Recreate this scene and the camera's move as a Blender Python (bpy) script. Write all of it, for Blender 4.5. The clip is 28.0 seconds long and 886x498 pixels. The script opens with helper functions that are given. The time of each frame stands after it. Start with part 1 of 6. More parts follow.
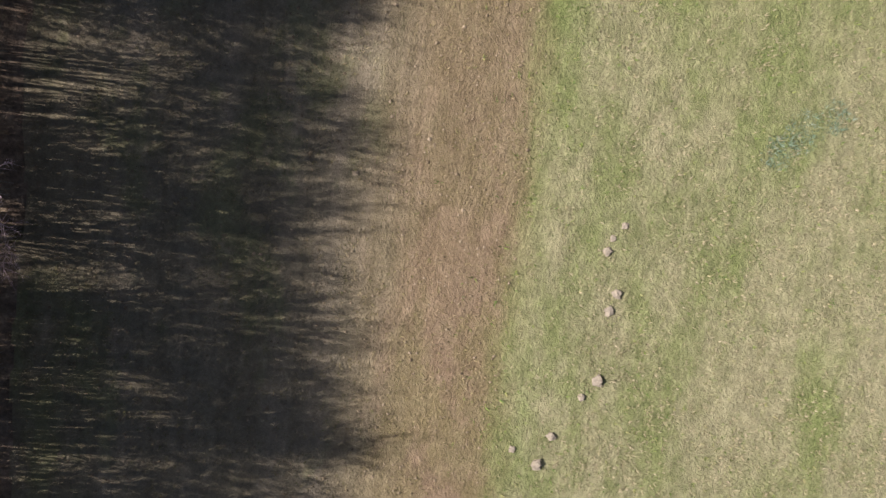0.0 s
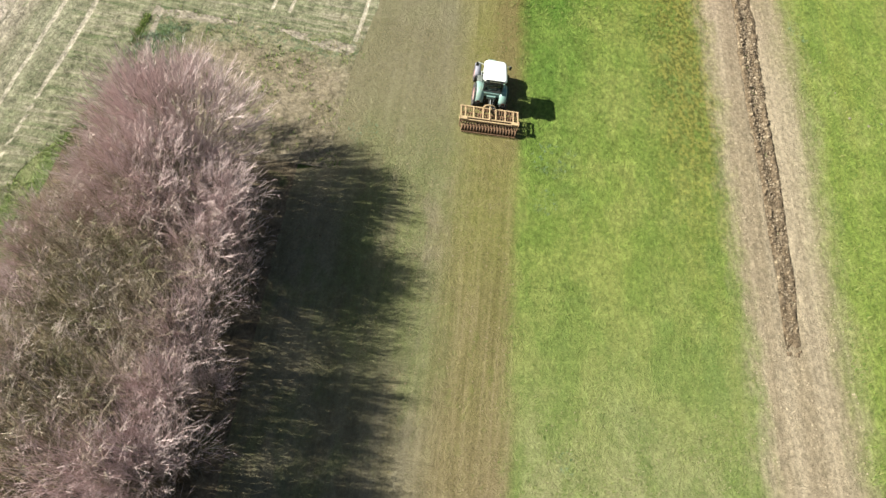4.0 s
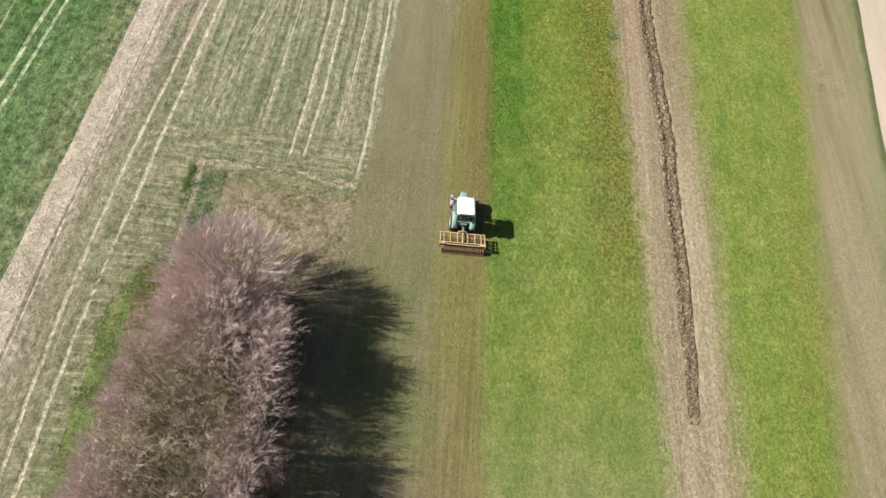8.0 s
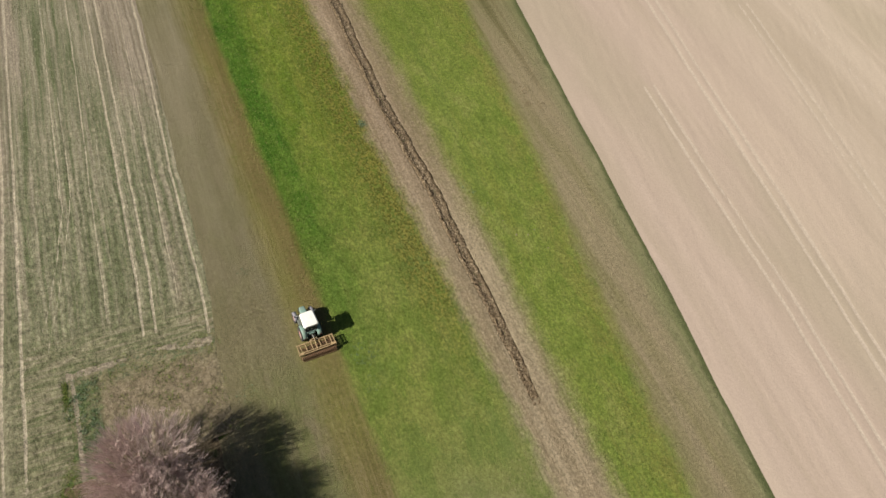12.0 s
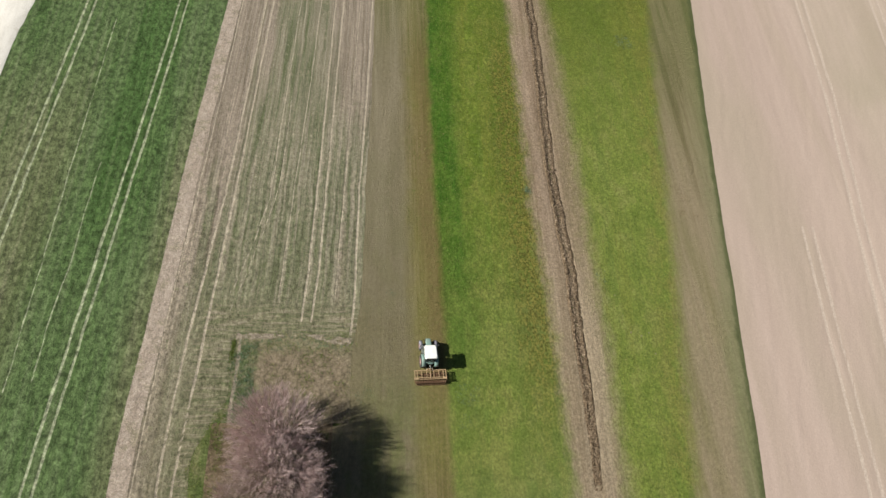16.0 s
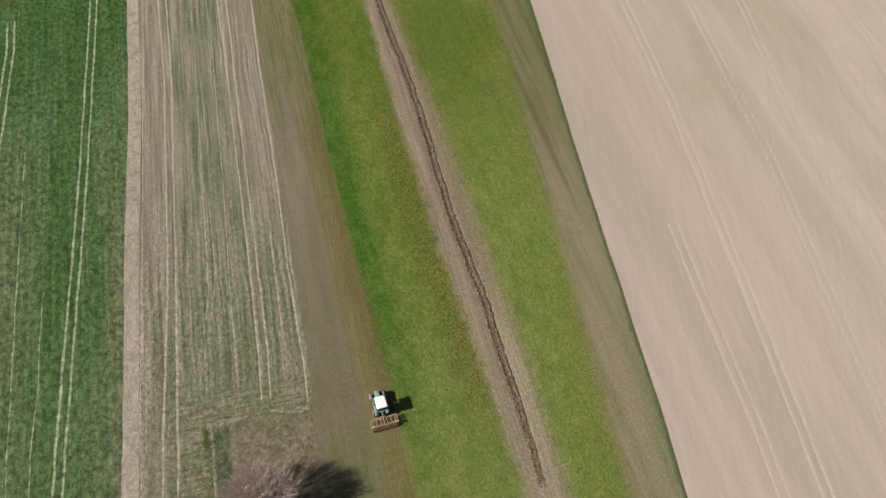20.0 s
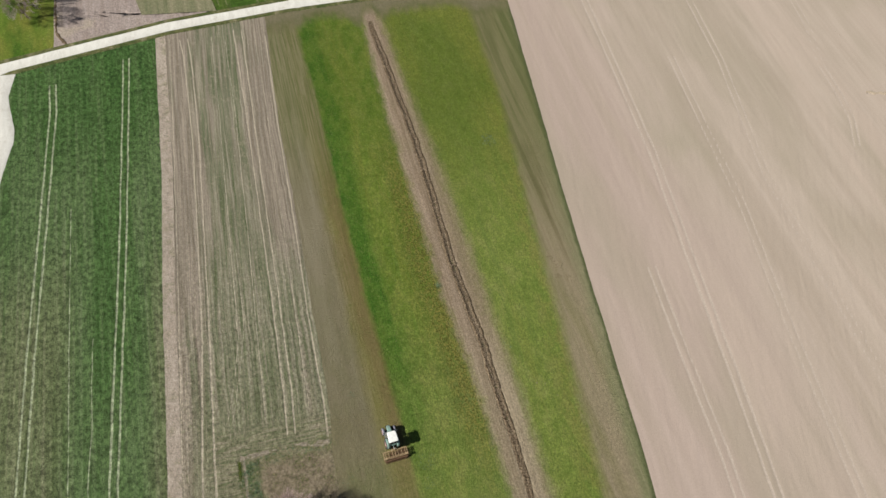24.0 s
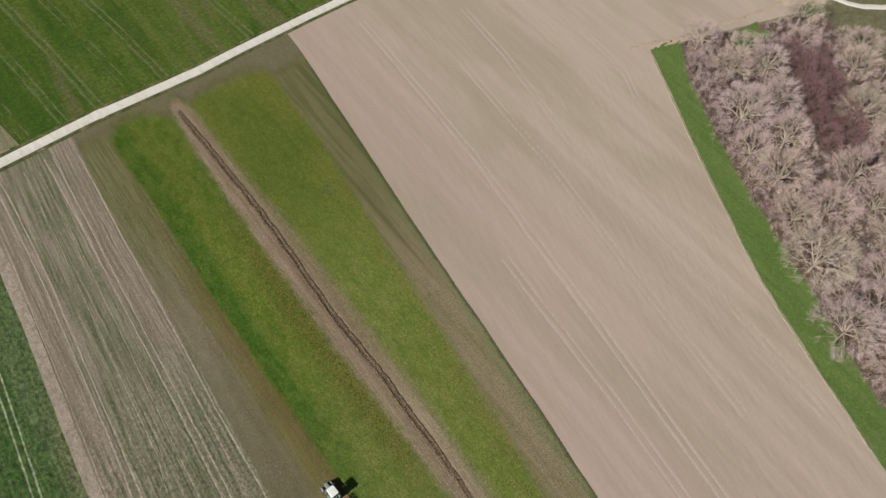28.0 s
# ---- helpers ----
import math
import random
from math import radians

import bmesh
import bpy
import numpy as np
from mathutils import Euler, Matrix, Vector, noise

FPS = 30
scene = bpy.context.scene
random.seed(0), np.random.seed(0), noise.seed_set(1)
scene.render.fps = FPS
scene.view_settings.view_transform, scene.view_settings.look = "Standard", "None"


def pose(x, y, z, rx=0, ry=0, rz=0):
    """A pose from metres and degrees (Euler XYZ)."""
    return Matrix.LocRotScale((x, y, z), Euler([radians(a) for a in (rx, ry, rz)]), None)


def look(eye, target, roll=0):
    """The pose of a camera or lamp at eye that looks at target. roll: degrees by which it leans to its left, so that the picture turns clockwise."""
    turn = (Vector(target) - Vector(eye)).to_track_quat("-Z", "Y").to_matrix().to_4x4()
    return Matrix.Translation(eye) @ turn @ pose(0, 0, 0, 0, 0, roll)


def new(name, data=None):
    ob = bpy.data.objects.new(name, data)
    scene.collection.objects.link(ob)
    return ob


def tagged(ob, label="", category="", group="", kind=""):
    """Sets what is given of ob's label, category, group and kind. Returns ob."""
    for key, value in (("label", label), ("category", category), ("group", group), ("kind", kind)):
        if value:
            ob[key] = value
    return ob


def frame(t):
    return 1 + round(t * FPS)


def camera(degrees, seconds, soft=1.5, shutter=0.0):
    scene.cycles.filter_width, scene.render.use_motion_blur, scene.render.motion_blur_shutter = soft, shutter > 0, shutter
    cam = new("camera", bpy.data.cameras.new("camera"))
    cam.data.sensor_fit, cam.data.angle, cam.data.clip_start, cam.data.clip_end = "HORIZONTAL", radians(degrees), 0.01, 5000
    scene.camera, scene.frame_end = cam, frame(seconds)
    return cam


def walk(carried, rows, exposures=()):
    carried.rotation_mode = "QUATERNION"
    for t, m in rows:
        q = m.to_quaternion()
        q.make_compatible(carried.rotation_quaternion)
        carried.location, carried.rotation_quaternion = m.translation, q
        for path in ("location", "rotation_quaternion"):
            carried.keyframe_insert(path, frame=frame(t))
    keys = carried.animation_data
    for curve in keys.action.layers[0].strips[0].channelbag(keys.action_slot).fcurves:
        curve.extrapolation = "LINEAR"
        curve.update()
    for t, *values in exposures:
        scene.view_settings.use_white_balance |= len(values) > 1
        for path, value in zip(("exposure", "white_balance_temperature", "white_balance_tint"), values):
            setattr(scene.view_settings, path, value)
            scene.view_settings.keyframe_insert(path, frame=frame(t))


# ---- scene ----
cam = camera(64.4, 28.0)
# seconds, x, y, z, yaw, pitch, roll
PATH = [
    (0, -0.00, 0.00, 22.54, 5.68, -93.58, 0.00),
    (0.1, 0.00, -0.14, 22.94, 5.66, -93.07, 0.00),
    (0.3, 0.01, -0.43, 23.73, 5.60, -88.91, -0.00),
    (0.4, 0.02, -0.61, 24.17, 5.72, -83.13, 0.02),
    (0.5, 0.03, -0.79, 24.62, 5.83, -77.25, 0.05),
    (0.7, 0.06, -1.08, 25.44, 5.98, -74.10, -0.04),
    (0.8, 0.01, -1.14, 25.74, 5.71, -70.63, 0.16),
    (0.9, -0.04, -1.21, 26.04, 5.44, -64.81, 0.37),
    (1, -0.09, -1.28, 26.35, 5.17, -59.19, 0.58),
    (1.5, -0.15, -1.18, 28.52, 5.16, -58.32, 0.45),
    (2, -0.12, -1.17, 30.70, 5.34, -58.31, 0.23),
    (2.5, -0.06, -1.17, 32.81, 5.49, -58.34, 0.09),
    (3, 0.05, -1.22, 34.97, 5.60, -58.36, -0.02),
    (3.5, 0.07, -1.28, 37.16, 5.58, -58.39, -0.06),
    (5.5, 0.55, -1.31, 45.40, 6.08, -58.44, -0.20),
    (6, 0.60, -1.27, 47.55, 6.14, -58.45, -0.18),
    (6.5, 0.57, -1.27, 49.74, 6.06, -58.48, -0.14),
    (7, 0.53, -1.24, 51.96, 6.05, -58.51, -0.17),
    (7.5, 0.50, -1.30, 54.18, 5.96, -58.54, -0.10),
    (8, 0.61, -1.40, 56.36, 3.89, -58.53, -0.14),
    (8.5, 0.73, -1.63, 58.67, -2.53, -58.54, -0.07),
    (9, 0.74, -1.88, 61.05, -11.84, -58.50, 0.03),
    (9.5, 0.61, -2.08, 63.30, -23.08, -58.41, 0.12),
    (10, 0.52, -2.13, 65.50, -23.10, -58.33, -0.04),
    (10.5, 0.51, -2.12, 67.75, -23.11, -58.30, -0.07),
    (11, 0.50, -2.10, 69.98, -23.02, -58.31, -0.10),
    (11.5, 0.48, -2.02, 71.97, -23.08, -58.28, -0.03),
    (12, 0.46, -1.91, 74.00, -23.12, -58.31, -0.05),
    (12.5, 0.48, -1.75, 76.03, -23.10, -58.32, -0.08),
    (14.5, 0.36, -1.31, 84.91, -23.17, -58.55, 0.03),
    (14.8, 0.37, -1.10, 85.93, -20.71, -58.53, -0.10),
    (15, 0.38, -0.95, 86.61, -5.49, -58.52, -0.18),
    (15.1, 0.40, -0.91, 86.89, -3.52, -58.54, -0.18),
    (15.5, 0.48, -0.75, 88.01, -2.66, -58.63, -0.19),
    (16, 0.56, -0.71, 89.01, -2.11, -58.69, -0.33),
    (16.5, 0.67, -0.78, 91.04, -2.00, -58.72, -0.30),
    (17, 0.73, -0.83, 93.18, -6.06, -58.77, -0.26),
    (17.5, 0.73, -0.91, 95.16, -12.07, -58.75, -0.18),
    (18, 0.62, -0.94, 97.23, -12.67, -58.71, -0.21),
    (18.5, 0.40, -0.95, 99.38, -12.69, -58.66, -0.17),
    (19, 0.21, -1.04, 101.41, -14.26, -58.61, -0.14),
    (19.5, 0.08, -1.19, 103.54, -15.24, -58.54, -0.18),
    (20, -0.16, -1.30, 105.65, -15.35, -58.47, -0.10),
    (20.5, -0.52, -1.41, 107.87, -15.57, -58.41, -0.01),
    (21, -0.78, -1.43, 109.87, -15.70, -58.33, 0.11),
    (21.5, -1.01, -1.46, 112.07, -15.77, -58.30, 0.14),
    (23.5, -1.42, -1.10, 120.72, -16.02, -58.38, 0.38),
    (24, -1.49, -1.00, 122.84, -16.01, -58.41, 0.35),
    (24.5, -1.43, -1.02, 124.90, -16.02, -58.34, 0.34),
    (25, -1.29, -0.96, 126.71, -15.93, -58.31, 0.22),
    (25.5, -1.01, -0.95, 128.34, -19.21, -58.24, 0.04),
    (26, -0.83, -0.98, 130.32, -23.20, -58.19, -0.10),
    (26.5, -0.87, -0.96, 132.29, -29.22, -58.23, -0.08),
    (27, -1.01, -0.90, 134.60, -33.67, -58.31, -0.10),
    (27.5, -1.16, -0.80, 136.07, -35.58, -58.31, -0.04),
    (28, -1.34, -0.76, 137.60, -36.85, -58.39, -0.16),
]
EXPOSURES = [(0, 1.27, 6150, 24), (1, 1.52, 6400, 10), (2, 1.6, 6500, 2), (3, 1.56, 6500, 0), (6, 1.34, 6500, 1), (8, 1.16, 6550, 2), (10, 0.67, 6950, 3), (12, 0.55, 7000, 4), (15, 0.46, 6650, 6), (16, 0.55, 6600, 6), (17, 0.57, 6600, 8), (18, 0.48, 6550, 7), (20, 0.4, 6500, 6), (24, 0.38, 6450, 5), (28, 0.07, 6600, 6)]
walk(cam, [(t, pose(x, y, z, 90 + tilt, 0, yaw) @ pose(0, 0, 0, 0, 0, roll)) for t, x, y, z, yaw, tilt, roll in PATH], EXPOSURES)

# ---- light: clear early-spring daylight, sun low over the hedge ----
SUN_ELEV, SUN_AZ = radians(42.5), radians(270)
world = bpy.data.worlds.new("sky")
scene.world = world
world.use_nodes = True
wn = world.node_tree.nodes
sky = wn.new("ShaderNodeTexSky")
sky.sky_type = "NISHITA"
sky.sun_disc = False
sky.dust_density, sky.ozone_density = 2.0, 0.6
sky.sun_elevation, sky.sun_rotation = SUN_ELEV, SUN_AZ
world.node_tree.links.new(sky.outputs[0], wn["Background"].inputs[0])
wn["Background"].inputs[1].default_value = 0.033
sun = new("sun", bpy.data.lights.new("sun", "SUN"))
sun.data.energy, sun.data.angle, sun.data.color = 5.0, radians(0.53), (1.0, 0.95, 0.87)
sun_from = Vector((math.sin(SUN_AZ) * math.cos(SUN_ELEV), math.cos(SUN_AZ) * math.cos(SUN_ELEV), math.sin(SUN_ELEV)))
sun.matrix_world = look(sun_from * 300, (0, 0, 0))


# ---- numbers ----
def lattice(x, y, scale, seed=0):
    """Smooth value noise from 0 to 1 on arrays."""
    x, y = np.asarray(x, float) / scale + seed * 17.3, np.asarray(y, float) / scale - seed * 9.1
    i, j = np.floor(x), np.floor(y)
    u, v = x - i, y - j
    u, v = u * u * (3 - 2 * u), v * v * (3 - 2 * v)

    def h(a, b):
        s = np.sin(a * 127.1 + b * 311.7 + seed * 74.7) * 43758.5453
        return s - np.floor(s)

    return (h(i, j) * (1 - u) + h(i + 1, j) * u) * (1 - v) + (h(i, j + 1) * (1 - u) + h(i + 1, j + 1) * u) * v


def gz(x, y):
    """Height of the hillside, which falls to the east and levels out far away."""
    x, y = np.asarray(x, float), np.asarray(y, float)
    far = lambda a: np.where(np.abs(a) < 280, a, np.sign(a) * (280 + 120 * np.tanh((np.abs(a) - 280) / 120)))
    return -0.1494 * far(x) + 0.0178 * far(y)


def edge(*points, uneven=1.0):
    """A boundary line x(y) through points (y, x), slightly uneven."""
    ys, xs = zip(*points)
    return lambda y: np.interp(y, ys, xs) + uneven * 0.35 * (lattice(y, 0 * y, 4.0, len(points)) - 0.5) + uneven * 0.18 * (lattice(y, 0 * y, 0.9, 3) - 0.5)


WHEAT_E = edge((-60, -38.6), (23.6, -37.3), (42, -36.3), (75, -34.7), (102, -32.9), (140, -31.6), (170, -30.4), uneven=0.5)
TILL_W = edge((-60, -9.8), (37, -10.3), (43, -9.3), (89, -8.0), (115, -7.5), (145, -5.8), (170, -5))
PASS_W = edge((-60, -1.9), (20, -1.8), (60, -2.6), (110, -2.6), (150, -2.2))
TILL_E = edge((-60, 2.4), (9, 2.6), (42, 2.3), (60, 1.7), (85, 1.3), (115, 1.8), (140, 1.2))
STRAW_W = edge((-60, 17.6), (0, 17.7), (20, 17.9), (45, 17.6), (60, 16.7), (110, 16.8), (142, 18.0))
STRAW_E = edge((-60, 24.2), (12, 24.4), (40, 25.2), (70, 25.4), (100, 24.8), (115, 23.6), (145, 22.8))
OLIVE_W = edge((-60, 27.5), (0, 31.8), (17.5, 33.7), (28.4, 35.1), (48.6, 37.7), (77, 41), (115, 45.8), (130, 46.6), (160, 48))
BARE_W = edge((-60, 34.8), (0, 40.8), (14, 42.6), (27, 44.4), (45, 46.5), (65, 48.7), (80, 50.5), (112, 54.8), (148, 59.3), (175, 61.5), uneven=0.5)
MEADOW_W = edge((-60, 84), (-21.6, 98.8), (-1.8, 105.7), (19.2, 113.5), (50.8, 130), (97.6, 156), (120, 168))
WOOD_W = edge((-60, 96), (-14, 111.3), (9.6, 122.2), (48.3, 138.4), (81.8, 156.8), (97.6, 170))


def furrow_x(y):
    return np.interp(y, (18, 24, 50, 70, 100, 143), (20.8, 21.1, 21.3, 20.6, 21.3, 19.9)) + 0.35 * (lattice(y, 0 * y, 3.0, 3) - 0.5)


def road_y(x):
    return np.interp(x, (-90, -63.7, -28.1, 0, 31, 44.5, 69.8, 83.7, 160, 300), (126, 135.2, 145.6, 151, 154.8, 157.6, 162, 164.2, 174, 190))


# ---- meshes ----
def mesh_of(name, verts, faces, mats=(), smooth=False):
    """A mesh from arrays; faces all of one size."""
    verts, faces = np.asarray(verts, np.float32), np.asarray(faces, np.int32)
    me = bpy.data.meshes.new(name)
    n, k = faces.shape
    me.vertices.add(len(verts))
    me.vertices.foreach_set("co", verts.ravel())
    me.loops.add(n * k)
    me.loops.foreach_set("vertex_index", faces.ravel())
    me.polygons.add(n)
    me.polygons.foreach_set("loop_start", np.arange(0, n * k, k, dtype=np.int32))
    me.polygons.foreach_set("loop_total", np.full(n, k, np.int32))
    me.polygons.foreach_set("use_smooth", np.full(n, smooth))
    for m in mats:
        me.materials.append(m)
    me.update(calc_edges=True)
    return me


def part(name, bm, material, parent, label=""):
    """One mesh object under a thing or a part."""
    me = bpy.data.meshes.new(name)
    bm.to_mesh(me)
    bm.free()
    me.materials.append(material)
    ob = new(name, me)
    ob.parent = parent
    return tagged(ob, label)


def piece(name, me, parent, m=None, label=""):
    ob = new(name, me)
    ob.parent = parent
    if m is not None:
        ob.matrix_local = m
    return tagged(ob, label)


# ---- materials ----
class Nodes:
    def __init__(self, name):
        self.m = bpy.data.materials.new(name)
        self.m.use_nodes = True
        self.t = self.m.node_tree
        self.bsdf = self.t.nodes["Principled BSDF"]
        self.at = self.t.nodes.new("ShaderNodeTexCoord").outputs["Object"]

    def link(self, a, b):
        self.t.links.new(a, b)

    def noise(self, scale, stretch=(1, 1, 1), turn=0.0, detail=4.0, rough=0.6):
        mp = self.t.nodes.new("ShaderNodeMapping")
        mp.inputs["Scale"].default_value = [scale * s for s in stretch]
        mp.inputs["Rotation"].default_value = (0, 0, radians(turn))
        self.link(self.at, mp.inputs[0])
        nz = self.t.nodes.new("ShaderNodeTexNoise")
        nz.inputs["Scale"].default_value, nz.inputs["Detail"].default_value, nz.inputs["Roughness"].default_value = 1.0, detail, rough
        self.link(mp.outputs[0], nz.inputs["Vector"])
        return nz.outputs[0]

    def ramp(self, value, stops):
        r = self.t.nodes.new("ShaderNodeValToRGB")
        e = r.color_ramp.elements
        while len(e) < len(stops):
            e.new(0.5)
        for el, (p, c) in zip(e, stops):
            el.position = p
            el.color = (*c, 1) if len(c) == 3 else (c[0],) * 3 + (1,)
        self.link(value, r.inputs[0])
        return r.outputs[0]

    def mix(self, factor, a, b, kind="MIX"):
        x = self.t.nodes.new("ShaderNodeMix")
        x.data_type, x.blend_type = "RGBA", kind
        for socket, v in ((x.inputs[0], factor), (x.inputs[6], a), (x.inputs[7], b)):
            if isinstance(v, (int, float)):
                socket.default_value = v
            elif isinstance(v, tuple):
                socket.default_value = (*v, 1)
            else:
                self.link(v, socket)
        return x.outputs[2]

    def random(self, island=False):
        return self.t.nodes.new("ShaderNodeNewGeometry").outputs["Random Per Island"] if island else self.t.nodes.new("ShaderNodeObjectInfo").outputs["Random"]

    def axis(self, n):
        s = self.t.nodes.new("ShaderNodeSeparateXYZ")
        self.link(self.at, s.inputs[0])
        return s.outputs[n]

    def span(self, value, a, b):
        r = self.t.nodes.new("ShaderNodeMapRange")
        r.interpolation_type = "SMOOTHSTEP"
        self.link(value, r.inputs[0])
        r.inputs[1].default_value, r.inputs[2].default_value = a, b
        return r.outputs[0]

    def times(self, a, b, kind="MULTIPLY"):
        x = self.t.nodes.new("ShaderNodeMath")
        x.operation = kind
        for socket, v in zip(x.inputs, (a, b)):
            if isinstance(v, (int, float)):
                socket.default_value = v
            else:
                self.link(v, socket)
        return x.outputs[0]

    def tracks(self, colour, low, high):
        """Worn wheel lines over a ground colour, ragged and patchy."""
        a = self.t.nodes.new("ShaderNodeAttribute")
        a.attribute_name = "track"
        rag = self.times(self.times(self.noise(2.2, (1, 0.3, 1), detail=5.0, rough=0.75), 0.5, "SUBTRACT"), 0.7)
        gap = self.times(self.times(self.noise(0.25, (1, 0.3, 1), 0.0, 3.0), 0.5, "SUBTRACT"), 0.7)
        f = self.span(self.times(self.times(a.outputs["Fac"], rag, "ADD"), gap, "ADD"), 0.3, 0.6)
        return self.mix(self.times(f, 0.9), colour, self.ramp(self.noise(3.0, detail=4.0), ((0.35, low), (0.65, high))))

    def done(self, colour, rough=0.9, bump=None, height=0.05, metal=0.0, spec=0.3):
        b = self.bsdf
        if isinstance(colour, tuple):
            b.inputs["Base Color"].default_value = (*colour, 1)
        else:
            self.link(colour, b.inputs["Base Color"])
        if isinstance(rough, (int, float)):
            b.inputs["Roughness"].default_value = rough
        else:
            self.link(rough, b.inputs["Roughness"])
        b.inputs["Metallic"].default_value = metal
        b.inputs["Specular IOR Level"].default_value = spec
        if bump is not None:
            n = self.t.nodes.new("ShaderNodeBump")
            n.inputs["Distance"].default_value = height
            self.link(bump, n.inputs["Height"])
            self.link(n.outputs[0], b.inputs["Normal"])
        return self.m


def field_material(name, streaks, streak_scale=0.9, stretch=0.06, turn=0.0, blotches=(), grain=7.0, grain_amount=0.35, height=0.06, fine=30.0, worn=None):
    """Farm ground: colours in streaks along the working direction, blotches of other colours, grain and crumbs."""
    n = Nodes(name)
    s = n.noise(streak_scale, (1, stretch, 1), turn, 3.0)
    c = n.ramp(s, streaks)
    for scale, squeeze, lo, hi, amount, colour in blotches:
        f = n.span(n.noise(scale, (1, squeeze, 1), turn, 4.0, 0.65), lo, hi)
        c = n.mix(n.times(f, amount), c, colour)
    if worn:
        c = n.tracks(c, *worn)
    g = n.noise(grain, detail=5.0, rough=0.7)
    c = n.mix(grain_amount, c, n.ramp(g, ((0.3, (0.25,)), (0.5, (0.5,)), (0.72, (0.9,)))), "OVERLAY")
    lumps = n.noise(grain * 0.42, detail=6.0, rough=0.8)
    c = n.mix(grain_amount, c, n.ramp(lumps, ((0.34, (0.18,)), (0.5, (0.5,)), (0.66, (0.88,)))), "OVERLAY")
    f = n.noise(fine, detail=2.0)
    c = n.mix(grain_amount * 0.6, c, n.ramp(f, ((0.3, (0.3,)), (0.7, (0.75,)))), "OVERLAY")
    return n.done(c, 0.95, n.times(g, n.times(f, 0.4), "ADD"), height, spec=0.1)


def plain(name, colour, rough=0.5, metal=0.0, spread=0.25, scale=6.0, dirt=None, spec=0.4):
    n = Nodes(name)
    v = n.ramp(n.noise(scale, detail=5.0), ((0.3, tuple(c * (1 - spread) for c in colour)), (0.7, tuple(min(1, c * (1 + spread * 0.5)) for c in colour))))
    if dirt:
        v = n.mix(n.times(n.span(n.noise(scale * 0.6, detail=6.0, rough=0.7), 0.48, 0.7), dirt[0]), v, dirt[1])
    return n.done(v, rough, n.noise(scale * 8), 0.002, metal, spec)


